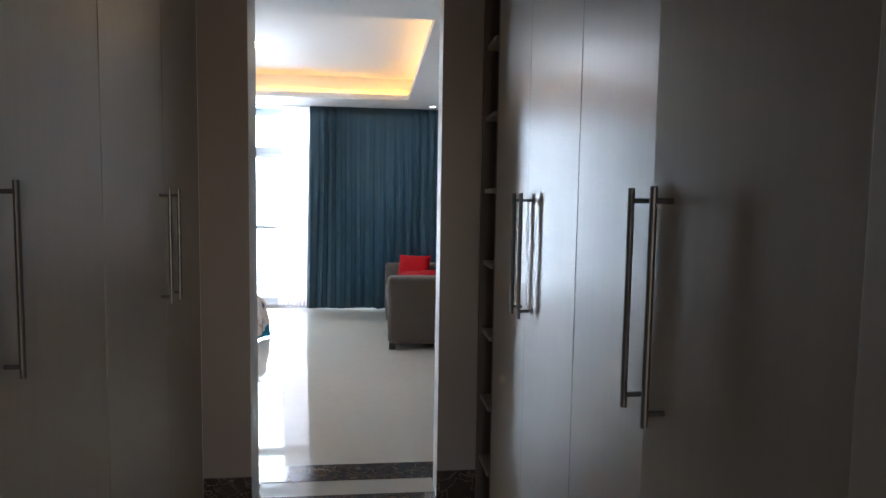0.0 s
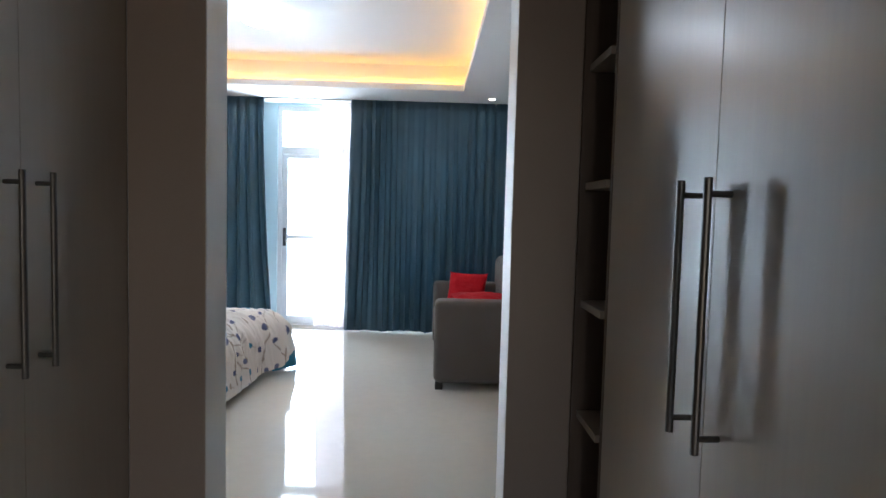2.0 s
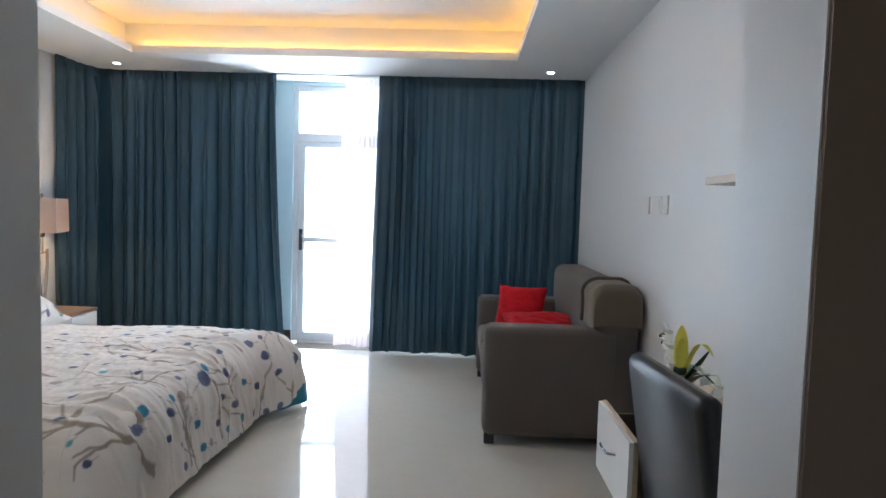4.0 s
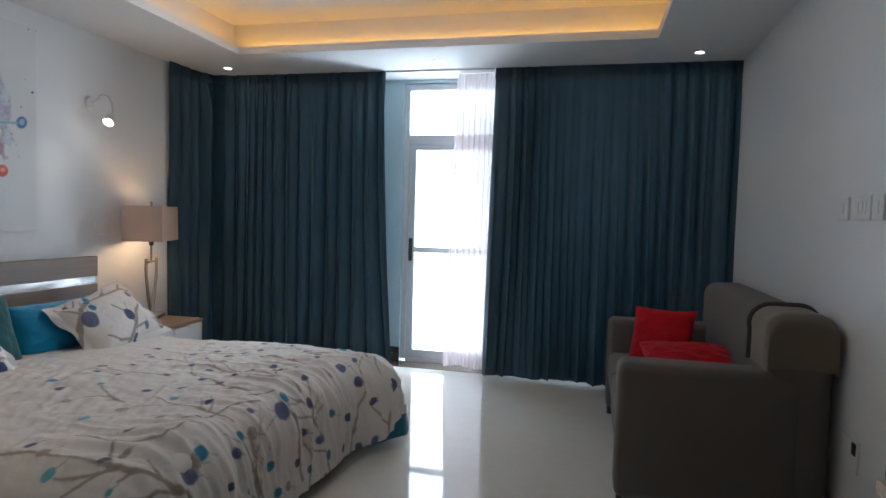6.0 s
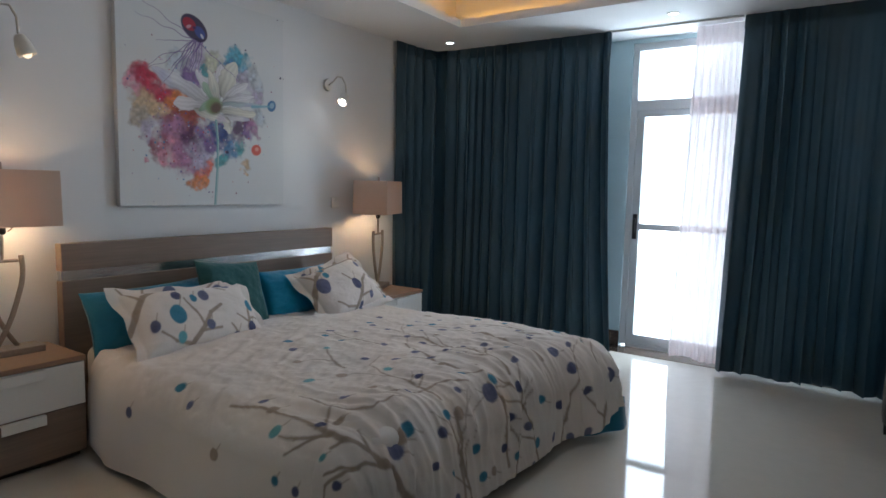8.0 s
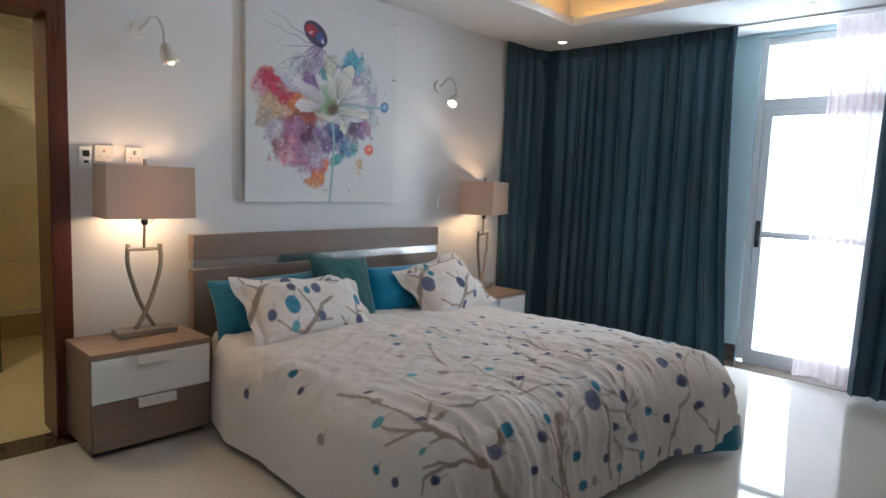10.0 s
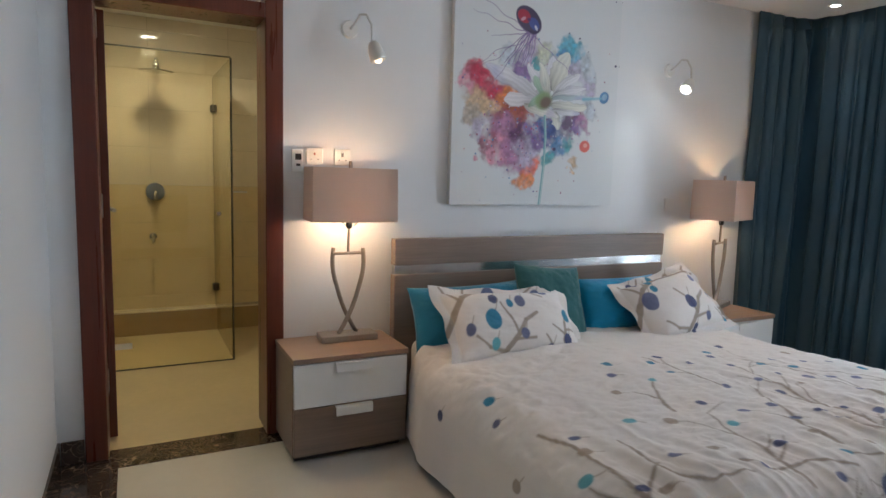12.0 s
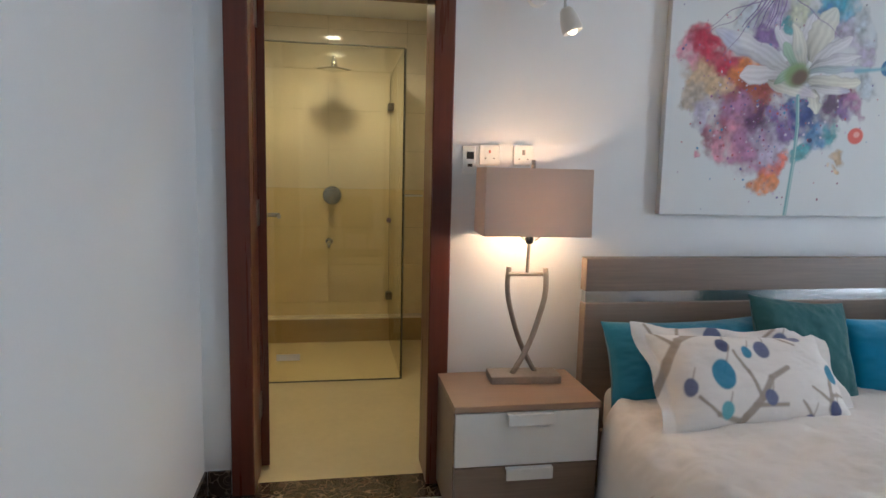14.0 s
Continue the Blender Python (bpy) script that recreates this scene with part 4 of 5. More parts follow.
def nightstand(y0, y1, xf):
    n = thing("nightstand", (-2.5, (y0 + y1) / 2, 0), "oak veneer nightstand with a white upper drawer", "nightstand", "bedside tables")
    xb = xf - 0.385
    part("body", boxes((xb, xf - 0.02, y0, y0 + 0.02, 0.03, 0.475), (xb, xf - 0.02, y1 - 0.02, y1, 0.03, 0.475), (xb, xb + 0.015, y0 + 0.02, y1 - 0.02, 0.03, 0.475), (xb + 0.015, xf - 0.02, y0 + 0.02, y1 - 0.02, 0.03, 0.05)), OAK_GREY, n)
    part("top", box(xb, xf + 0.004, y0 - 0.002, y1 + 0.002, 0.475, 0.50, bevel=0.002), WALNUT_TOP, n, "warm oak top")
    part("plinth", box(xb + 0.01, xf - 0.05, y0 + 0.015, y1 - 0.015, 0.0, 0.03), RUBBER, n)
    for z0, z1, mat, lab in ((0.265, 0.470, GLOSS_WHITE, "white lacquered drawer"), (0.035, 0.260, OAK_GREY, "oak drawer")):
        d = part("drawer", box(xf - 0.02, xf, y0 + 0.004, y1 - 0.004, z0, z1, bevel=0.002), mat, n, lab)
        yc = (y0 + y1) / 2 + 0.005
        part("handle", boxes((xf, xf + 0.024, yc - 0.09, yc + 0.09, z1 - 0.006, z1 + 0.0), (xf + 0.020, xf + 0.024, yc - 0.09, yc + 0.09, z1 - 0.045, z1 - 0.006), bevel=0.0015), GLOSS_WHITE if z0 > 0.2 else PLASTIC, d, "white folded metal pull")
    return n


nightstand(4.415, 4.975, -2.295)
nightstand(7.00, 7.555, -2.17)


def table_lamp(yc, xc, turn, lean, d):
    zt = 0.50
    t = thing("table_lamp", (xc, yc, zt), "lit table lamp with a beige box shade", "table lamp", "bedside lamps")
    m = Matrix.Translation((xc, yc, 0)) @ Matrix.Rotation(radians(turn), 4, "Z")

    def add(name, bm, mat, label="", smooth=False):
        bmesh.ops.transform(bm, matrix=m, verts=bm.verts)
        return part(name, bm, mat, t, label, smooth)

    add("base", box(-0.06, 0.06, lean - 0.145, lean + 0.145, zt, zt + 0.032, bevel=0.004), PEWTER)
    for s in (-1, 1):
        pts = []
        for k in range(15):
            a = k / 14
            y = s * 0.072 * (1 + 0.10 * math.sin(math.pi * min(1, a * 2.2)) - 1.72 * a**2.3)
            pts.append((0.014 * s, lean + y, 0.968 - (0.968 - zt - 0.03) * a))
        add("curved_arm", tube(pts, 0.0125, flat=0.55), PEWTER, smooth=True)
    add("crossbar", rod((0, lean - 0.078, 0.942), (0, lean + 0.078, 0.942), 0.008), PEWTER)
    add("stem", rod((0, lean, 0.94), (0, lean * 0.5, 1.09), 0.007), PEWTER)
    add("socket", lathe([(0.001, 0), (0.014, 0.002), (0.018, 0.02), (0.014, 0.045), (0.001, 0.047)], (0, lean * 0.5, 1.065)), BLACK, smooth=True)
    add("bulb", lathe([(0.001, 0.0), (0.014, 0.002), (0.018, 0.03), (0.028, 0.06), (0.02, 0.085), (0.001, 0.095)], (0, 0, 1.125), 16), BULB, smooth=True)
    add("harp", tube([(0, -0.02, 1.08), (0, -0.035, 1.09), (0, -0.055, 1.14), (0, -0.055, 1.25), (0, 0, 1.375), (0, 0.055, 1.25), (0, 0.055, 1.14), (0, 0.035, 1.09), (0, 0.02, 1.08)], 0.003, 6), PEWTER)
    add("finial", rod((0, 0, 1.36), (0, 0, 1.40), 0.010, 0.008), PEWTER)
    w, z0, z1 = 0.212, 1.105, 1.366
    c = [(-d, -w), (d, -w), (d, w), (-d, w)]
    bm = bmesh.new()
    for grow_by in (0.0, -0.003):
        lo = [bm.verts.new(((abs(x) + grow_by) * (1 if x > 0 else -1), (abs(y) + grow_by) * (1 if y > 0 else -1), z0)) for x, y in c]
        hi = [bm.verts.new(((abs(x) * 0.97 + grow_by) * (1 if x > 0 else -1), (abs(y) * 0.985 + grow_by) * (1 if y > 0 else -1), z1)) for x, y in c]
        for k in range(4):
            bm.faces.new((lo[k], lo[(k + 1) % 4], hi[(k + 1) % 4], hi[k]))
    add("shade", bm, SHADE, "beige linen box shade")
    lamp("bedside_bulb", "POINT", pose(xc, yc, 1.18), 13.5, (1.0, 0.62, 0.32), radius=0.04)
    return t


table_lamp(4.76, -2.562, -3, -0.008, 0.115)
table_lamp(7.36, -2.482, 22, 0.0, 0.14)

# ---- wall lamps, switches and picture ----


CREAM_PAINT = surface("cream_enamel", (0.70, 0.67, 0.62), 0.4, var=0.04)
NECK = surface("satin_nickel", (0.62, 0.60, 0.57), 0.35, metal=0.6, var=0.06)


def sconce(y, z, aim, lit):
    s = thing("wall_lamp", (WALL_L, y, z), "white gooseneck wall lamp beside the picture", "wall lamp", "reading wall lamps")
    bm = bmesh.new()
    bmesh.ops.create_cone(bm, cap_ends=True, segments=28, radius1=0.045, radius2=0.040, depth=0.018, matrix=pose(WALL_L + 0.009, y, z, 0, 90, 0))
    part("wall_plate", bm, PLASTIC, s)
    pts = [(WALL_L + 0.018, y, z), (WALL_L + 0.05, y + 0.01, z + 0.02), (WALL_L + 0.075, y + 0.03, z + 0.062), (WALL_L + 0.10, y + 0.055, z + 0.06), (WALL_L + 0.12, y + 0.075, z + 0.01), (WALL_L + 0.125, y + 0.078, z - 0.07)]
    fine = []
    for k in range(len(pts) - 1):
        for a in (0, 0.5):
            fine.append(tuple(p + (q - p) * a for p, q in zip(pts[k], pts[k + 1])))
    part("gooseneck", tube(fine + [pts[-1]], 0.006, 8), NECK, s, smooth=True)
    end = Vector(pts[-1])
    way = Vector(aim).normalized()
    bell = lathe([(0.001, 0.0), (0.018, 0.002), (0.026, 0.014), (0.036, 0.045), (0.041, 0.085), (0.039, 0.098), (0.036, 0.098), (0.034, 0.085)], (0, 0, 0), 28)
    bmesh.ops.transform(bell, matrix=Matrix.Translation(end) @ way.to_track_quat("Z", "Y").to_matrix().to_4x4(), verts=bell.verts)
    part("head", bell, CREAM_PAINT, s, "small cream bell head", smooth=True)
    globe = bmesh.new()
    bmesh.ops.create_uvsphere(globe, u_segments=20, v_segments=12, radius=0.020, matrix=Matrix.Translation(end + way * 0.090))
    part("bulb", globe, SCONCE_BULB if lit > 1 else DIM_BULB, s, smooth=True)
    lamp("wall_lamp_bulb", "SPOT", look(end + way * 0.118, end + way), lit, (1.0, 0.9, 0.72), cone=85, radius=0.02)


sconce(7.0, 2.08, (0.17, -0.56, -0.55), 6.0)
sconce(4.79, 2.06, (0.12, 0.28, -0.85), 0.35)


def wall_plate(name, x, y, z, facing, label, marks, w=0.085, h=0.085, category="socket"):
    p = thing(name, (x, y, z), label, category)
    a, b = sorted((x, x + facing * 0.010))
    part("plate", box(a, b, y - w / 2, y + w / 2, z - h / 2, z + h / 2, bevel=0.003), PLASTIC, p)
    c, d = sorted((x + facing * 0.010, x + facing * 0.013))
    for dy, dz, sw, sh, mat in marks:
        part("rocker" if mat is PLASTIC else "hole", box(c, d, y + dy - sw / 2, y + dy + sw / 2, z + dz - sh / 2, z + dz + sh / 2), mat, p)


RED_DOT = surface("red_indicator", (0.45, 0.10, 0.07), 0.4)
SLOT = surface("grey_socket_slot", (0.22, 0.21, 0.20), 0.5)
wall_plate("switch", WALL_L, 4.525, 1.395, 1, "white wall switch above the nightstand", [(0.005, 0.02, 0.03, 0.03, BLACK), (0.005, -0.02, 0.02, 0.012, BLACK)], 0.055, 0.115, "switch")
wall_plate("socket", WALL_L, 4.612, 1.42, 1, "white wall socket behind the lamp", [(0, 0.012, 0.008, 0.012, RED_DOT), (-0.018, -0.015, 0.006, 0.005, SLOT), (0.018, -0.015, 0.006, 0.005, SLOT)])
wall_plate("socket", WALL_L, 4.757, 1.42, 1, "white wall socket behind the lamp", [(0, 0.012, 0.012, 0.02, SLOT), (-0.018, -0.015, 0.006, 0.005, SLOT), (0.018, -0.015, 0.006, 0.005, SLOT)])
wall_plate("socket", WALL_L, 7.085, 1.19, 1, "white wall socket beside the bedside lamp", [(0, 0.012, 0.012, 0.02, PLASTIC)])
for y, w in ((6.325, 0.11), (6.14, 0.165), (5.995, 0.095)):
    wall_plate("switch", WALL_R, y, 1.42, -1, "white wall switch above the sofa", [(k * 0.036, 0, 0.028, 0.05, PLASTIC) for k in ((-1, 0, 1) if w > 0.15 else (0,))], w, 0.10, "switch")
wall_plate("socket", WALL_R, 6.12, 0.42, -1, "white wall socket with a black plug", [(-0.05, 0.03, 0.035, 0.05, BLACK)], 0.16, 0.13)
for z in (2.06, 2.45):
    sc = thing("wall_screw", (WALL_L, 6.56, z), "small dark screw in the white wall", "screw")
    part("screw_head", rod((WALL_L, 6.56, z), (WALL_L + 0.006, 6.56, z), 0.007, 0.005, 10), BLACK, sc)


def painting():
    y0, y1, z0, z1 = 5.365, 6.53, 1.185, 2.45
    p = thing("painting", (-2.68, (y0 + y1) / 2, z0), "large unframed watercolour canvas of a white flower", "painting")
    part("stretcher", box(-2.698, -2.661, y0, y1, z0, z1, bevel=0.003), CANVAS_SIDE, p)
    n, m = 380, 400
    Y, Z = np.meshgrid(np.linspace(0, y1 - y0, n), np.linspace(0, z1 - z0, m), indexing="ij")
    rgb = np.empty((n, m, 3))
    rgb[:] = (0.70, 0.72, 0.73)
    wx = Y + 0.065 * soft_noise(Y * 8, Z * 8, 51, 4) + 0.022 * soft_noise(Y * 34, Z * 34, 53, 3)
    wz = Z + 0.065 * soft_noise(Y * 8, Z * 8, 61, 4) + 0.022 * soft_noise(Y * 34, Z * 34, 63, 3)
    HUE = {"crimson": (0.60, 0.035, 0.09), "rose": (0.74, 0.30, 0.42), "orange": (0.80, 0.26, 0.07), "coral": (0.82, 0.18, 0.12), "ochre": (0.70, 0.50, 0.30), "moss": (0.52, 0.44, 0.36), "rust": (0.42, 0.10, 0.07), "lilac": (0.52, 0.46, 0.62), "mauve": (0.46, 0.22, 0.40), "violet": (0.24, 0.13, 0.38),
           "plum": (0.11, 0.035, 0.13), "maroon": (0.36, 0.10, 0.16), "navy": (0.06, 0.10, 0.32), "blue": (0.10, 0.27, 0.55), "teal": (0.10, 0.40, 0.46), "cyan": (0.12, 0.48, 0.66), "mist": (0.56, 0.62, 0.68), "straw": (0.64, 0.66, 0.50)}
    warm = [(0.16, 0.74, 0.07, "crimson"), (0.11, 0.67, 0.06, "rose"), (0.22, 0.68, 0.09, "crimson"), (0.30, 0.61, 0.08, "crimson"), (0.37, 0.57, 0.09, "orange"), (0.16, 0.57, 0.07, "ochre"), (0.13, 0.50, 0.06, "moss"), (0.25, 0.52, 0.07, "ochre"), (0.41, 0.48, 0.10, "rust"), (0.47, 0.53, 0.06, "rust"), (0.30, 0.46, 0.07, "maroon"),
            (0.51, 0.20, 0.06, "coral"), (0.50, 0.12, 0.050, "orange"), (0.57, 0.25, 0.05, "coral"), (0.87, 0.52, 0.05, "maroon"), (0.88, 0.27, 0.035, "ochre"), (0.84, 0.21, 0.02, "ochre"), (0.15, 0.29, 0.022, "rose")]
    cool = [(0.20, 0.42, 0.07, "lilac"), (0.33, 0.41, 0.08, "mauve"), (0.46, 0.38, 0.09, "plum"), (0.33, 0.31, 0.08, "rose"), (0.41, 0.28, 0.09, "mauve"), (0.50, 0.30, 0.08, "lilac"), (0.56, 0.42, 0.08, "violet"), (0.66, 0.43, 0.08, "navy"), (0.72, 0.36, 0.07, "blue"), (0.67, 0.28, 0.045, "teal"), (0.80, 0.49, 0.08, "plum"), (0.88, 0.46, 0.05, "violet"),
            (0.80, 0.36, 0.05, "teal"), (0.76, 0.96, 0.06, "cyan"), (0.74, 0.88, 0.06, "blue"), (0.81, 0.82, 0.07, "lilac"), (0.89, 0.74, 0.07, "lilac"), (0.42, 0.82, 0.06, "lilac"), (0.44, 0.74, 0.06, "violet"), (0.50, 0.88, 0.07, "lilac"), (0.35, 0.85, 0.07, "mist"), (0.54, 0.82, 0.035, "teal"), (0.62, 0.88, 0.07, "straw"), (0.96, 0.60, 0.06, "mist"), (0.91, 0.82, 0.07, "mist"), (0.84, 0.92, 0.06, "cyan"), (0.95, 0.70, 0.05, "lilac"), (0.92, 0.50, 0.05, "mauve"), (0.62, 0.50, 0.07, "navy"), (0.24, 0.36, 0.06, "maroon")]
    wet = 0.6 + 0.9 * soft_noise(Y * 14, Z * 14, 71, 4)
    for k, (a, b, r, name) in enumerate(warm + cool):
        d = np.hypot(wx - a, wz - b) / (r * 1.15)
        blot = (1 - step(0.62, 1.16, d)) * np.clip(0.42 + wet + 0.7 * soft_noise(Y * 20 + k, Z * 20, 80 + k, 3), 0, 1) * 0.9
        rim = 1 - 0.22 * step(0.7, 0.95, d)
        rgb += (np.array(HUE[name]) * (rim * (0.85 + 0.4 * soft_noise(Y * 45, Z * 45 + k, 90 + k, 2)))[..., None] - rgb) * blot[..., None]
    rng = random.Random(9)
    for _ in range(420):
        a, b = rng.gauss(0.48, 0.22), rng.gauss(0.50, 0.20)
        if not 0.05 < a < 1.1:
            continue
        ink = rng.choice(((0.25, 0.05, 0.12), (0.12, 0.10, 0.30), (0.30, 0.12, 0.30), (0.07, 0.25, 0.45), (0.45, 0.10, 0.12), (0.62, 0.55, 0.66)))
        dot(rgb, Y, Z, (a, b), rng.choice((0.0025, 0.003, 0.004, 0.006)), rng.uniform(0.6, 1), rng.uniform(0, 3), ink, 0.003)
    for a, b, r in ((1.116, 1.25, 0.005), (1.141, 0.867, 0.009), (0.70, 0.335, 0.012), (0.85, 1.0, 0.007), (0.77, 1.02, 0.005), (0.92, 0.93, 0.004)):
        dot(rgb, Y, Z, (a, b), r, 0.8, 0.4, (0.05, 0.05, 0.12), 0.003)

    # flower: ragged petals round a dark heart, then stem, bell and drifting threads
    def petal(a, b, c, d, wide, tone, seed):
        length = math.hypot(c - a, d - b)
        ca, sa = (c - a) / length, (d - b) / length
        x, y = (Y - a) * ca + (Z - b) * sa, -(Y - a) * sa + (Z - b) * ca
        y = y + 0.012 * soft_noise(Y * 14, Z * 14, seed, 3) + 0.10 * wide * np.sin(x / length * 5 + seed)
        t = np.clip(x / length, 0, 1)
        half = wide * np.sin(np.clip(t, 0.02, 1) ** 0.9 * math.pi) ** 0.55 * (0.9 + 0.25 * soft_noise(t * 6, t * 0 + seed, seed, 2))
        k = (1 - step(-0.004, 0.004, np.abs(y) - half)) * (x > 0) * (x < length)
        side = np.clip(y / (half + 1e-4), -1, 1)
        shade = 1.0 - 0.30 * step(-0.1, 1.0, side) * (0.5 + soft_noise(Y * 9, Z * 9, seed + 5, 3)) - 0.5 * (1 - t) ** 2 - 0.07 * np.cos(side * 11 + t * 3)
        wash = step(0.0, 0.7, soft_noise(Y * 8 + seed, Z * 8, seed + 9, 3))[..., None] * 0.7
        col = np.array(tone) * (1 - wash) + np.array(((0.40, 0.42, 0.62), (0.36, 0.52, 0.50), (0.50, 0.44, 0.58))[seed % 3]) * wash
        rgb[...] = rgb + (col * shade[..., None] - rgb) * (k * 0.92)[..., None]
        line = (1 - step(0.0015, 0.004, np.abs(np.abs(y) - half))) * (x > 0.02) * (x < length) * 0.16
        rgb[...] = rgb + (np.array((0.30, 0.28, 0.36)) - rgb) * line[..., None]

    CREAM, PALE, GREEN = (0.80, 0.79, 0.70), (0.78, 0.77, 0.80), (0.40, 0.56, 0.42)
    for k, spec in enumerate(((0.64, 0.66, 0.66, 0.88, 0.055, PALE), (0.56, 0.62, 0.33, 0.60, 0.045, PALE), (0.58, 0.63, 0.20, 0.785, 0.048, PALE), (0.58, 0.66, 0.49, 0.82, 0.030, PALE), (0.60, 0.64, 0.53, 0.75, 0.03, GREEN), (0.655, 0.68, 0.77, 0.91, 0.070, CREAM), (0.67, 0.64, 0.86, 0.80, 0.042, PALE),
                               (0.66, 0.645, 0.92, 0.72, 0.026, PALE), (0.66, 0.63, 0.97, 0.665, 0.020, (0.52, 0.62, 0.66)), (0.64, 0.65, 0.565, 0.83, 0.034, CREAM), (0.66, 0.59, 0.93, 0.595, 0.044, CREAM), (0.67, 0.57, 0.88, 0.55, 0.022, PALE), (0.70, 0.56, 0.715, 0.45, 0.034, CREAM), (0.47, 0.59, 0.72, 0.525, 0.034, CREAM), (0.50, 0.57, 0.60, 0.66, 0.024, GREEN))):
        petal(*spec, 130 + 7 * k)
    dot(rgb, Y, Z, (0.605, 0.615), 0.062, 0.8, 0.5, (0.22, 0.32, 0.14), 0.02)
    dot(rgb, Y, Z, (0.622, 0.605), 0.045, 0.75, 0.5, (0.15, 0.09, 0.07), 0.02)
    for a, b in zip(((0.621, 0.525), (0.632, 0.40), (0.628, 0.25), (0.606, 0.0)), ((0.632, 0.40), (0.628, 0.25), (0.606, 0.0))):
        stroke(rgb, Y, Z, np.array(a), np.array(b), 0.009, 0.009, (0.20, 0.40, 0.42), 0.003)
        stroke(rgb, Y, Z, np.array(a) + (0.004, 0), np.array(b) + (0.004, 0), 0.0025, 0.0025, (0.50, 0.64, 0.64), 0.002)
    for k in range(9):
        p0 = np.array((0.475 + 0.008 * k, 1.0))
        for i in range(12):
            q = p0 + np.array((-0.0075 - 0.004 * math.sin(0.9 * i + k) + 0.0011 * (k - 4), -0.0165))
            stroke(rgb, Y, Z, p0, q, 0.0030 - 0.00012 * i, 0.0030 - 0.00012 * (i + 1), ((0.13, 0.08, 0.24), (0.30, 0.22, 0.46), (0.22, 0.12, 0.34))[k % 3], 0.002)
            p0 = q
    for a, b, r, ratio, turn, ink in ((0.478, 1.058, 0.096, 0.70, -0.55, (0.035, 0.02, 0.08)), (0.445, 1.075, 0.045, 0.8, -0.4, (0.40, 0.03, 0.06)), (0.515, 1.04, 0.040, 0.75, -0.7, (0.07, 0.10, 0.34)), (0.53, 1.02, 0.016, 0.5, -1.0, (0.62, 0.64, 0.74)), (0.44, 1.06, 0.018, 0.5, 0.5, (0.60, 0.34, 0.40)), (0.478, 1.06, 0.012, 0.8, 0, (0.10, 0.03, 0.12)),
                                      (1.063, 0.668, 0.040, 0.85, 0.8, (0.05, 0.18, 0.40)), (1.066, 0.672, 0.022, 0.8, 0.8, (0.34, 0.50, 0.64)), (0.93, 0.362, 0.040, 0.9, 0.2, (0.70, 0.12, 0.09)), (0.935, 0.368, 0.016, 0.8, 0.2, (0.82, 0.42, 0.36))):
        dot(rgb, Y, Z, (a, b), r, ratio, turn, ink, 0.005)
    stroke(rgb, Y, Z, np.array((0.90, 0.645)), np.array((1.04, 0.662)), 0.010, 0.006, (0.22, 0.46, 0.56), 0.008)
    for k, (head, bend) in enumerate(((-165, 0.5), (-150, 0.7), (170, 0.6), (-128, 0.3), (150, 0.8), (-30, 0.6), (-100, 0.3), (-172, 0.3))):
        p0, h = np.array((0.49, 0.985)), math.radians(head)
        for i in range(22):
            h += 0.30 * bend * math.sin(i * (0.55 + 0.07 * k) + k * 1.7)
            q = p0 + np.array((math.cos(h), math.sin(h))) * (0.018 if k < 6 else 0.012)
            stroke(rgb, Y, Z, p0, q, 0.0028 * (1 - i / 30), 0.0028 * (1 - (i + 1) / 30), (0.22, 0.16, 0.32), 0.002)
            p0 = q
    rgb = np.clip(rgb, 0, 1)
    P = np.stack([np.full_like(Y, -2.6585), y0 + 0.001 + Y * 0.998, z0 + 0.001 + Z * 0.998], -1)
    sheet("canvas", P, CANVAS, p, rgb)


painting()

# ---- sofa ----
SY0, SY1 = 6.20, 7.80
sofa = thing("sofa", (1.37, (SY0 + SY1) / 2, 0), "two-seat taupe fabric sofa against the wall", "sofa")
part("frame", box(0.95, 1.78, SY0 + 0.02, SY1 - 0.02, 0.055, 0.28, bevel=0.015), GREY_CLOTH, sofa)
part("arm", box(0.915, 1.69, SY0, SY0 + 0.20, 0.062, 0.70, bevel=0.045, segments=4), GREY_CLOTH, sofa, smooth=True)
part("arm", box(0.915, 1.69, SY1 - 0.20, SY1, 0.062, 0.68, bevel=0.045, segments=4), GREY_CLOTH, sofa, smooth=True)
part("backrest", box(1.53, 1.81, SY0 + 0.005, SY1 - 0.005, 0.06, 0.955, bevel=0.08, segments=5), GREY_CLOTH, sofa, smooth=True)
ym = (SY0 + SY1) / 2
for a, b in ((SY0 + 0.205, ym - 0.003), (ym + 0.003, SY1 - 0.205)):
    part("seat_cushion", box(0.92, 1.58, a, b, 0.285, 0.465, bevel=0.04, segments=4), GREY_CLOTH, sofa, smooth=True)
for x in (0.96, 1.74):
    for y in (SY0 + 0.07, SY1 - 0.07):
        part("foot", box(x - 0.03, x + 0.03, y - 0.03, y + 0.03, 0.0, 0.062, bevel=0.004), RUBBER, sofa)
th = thing("throw", (1.64, 6.25, 0.6), "olive brown throw draped over the sofa back", "throw")
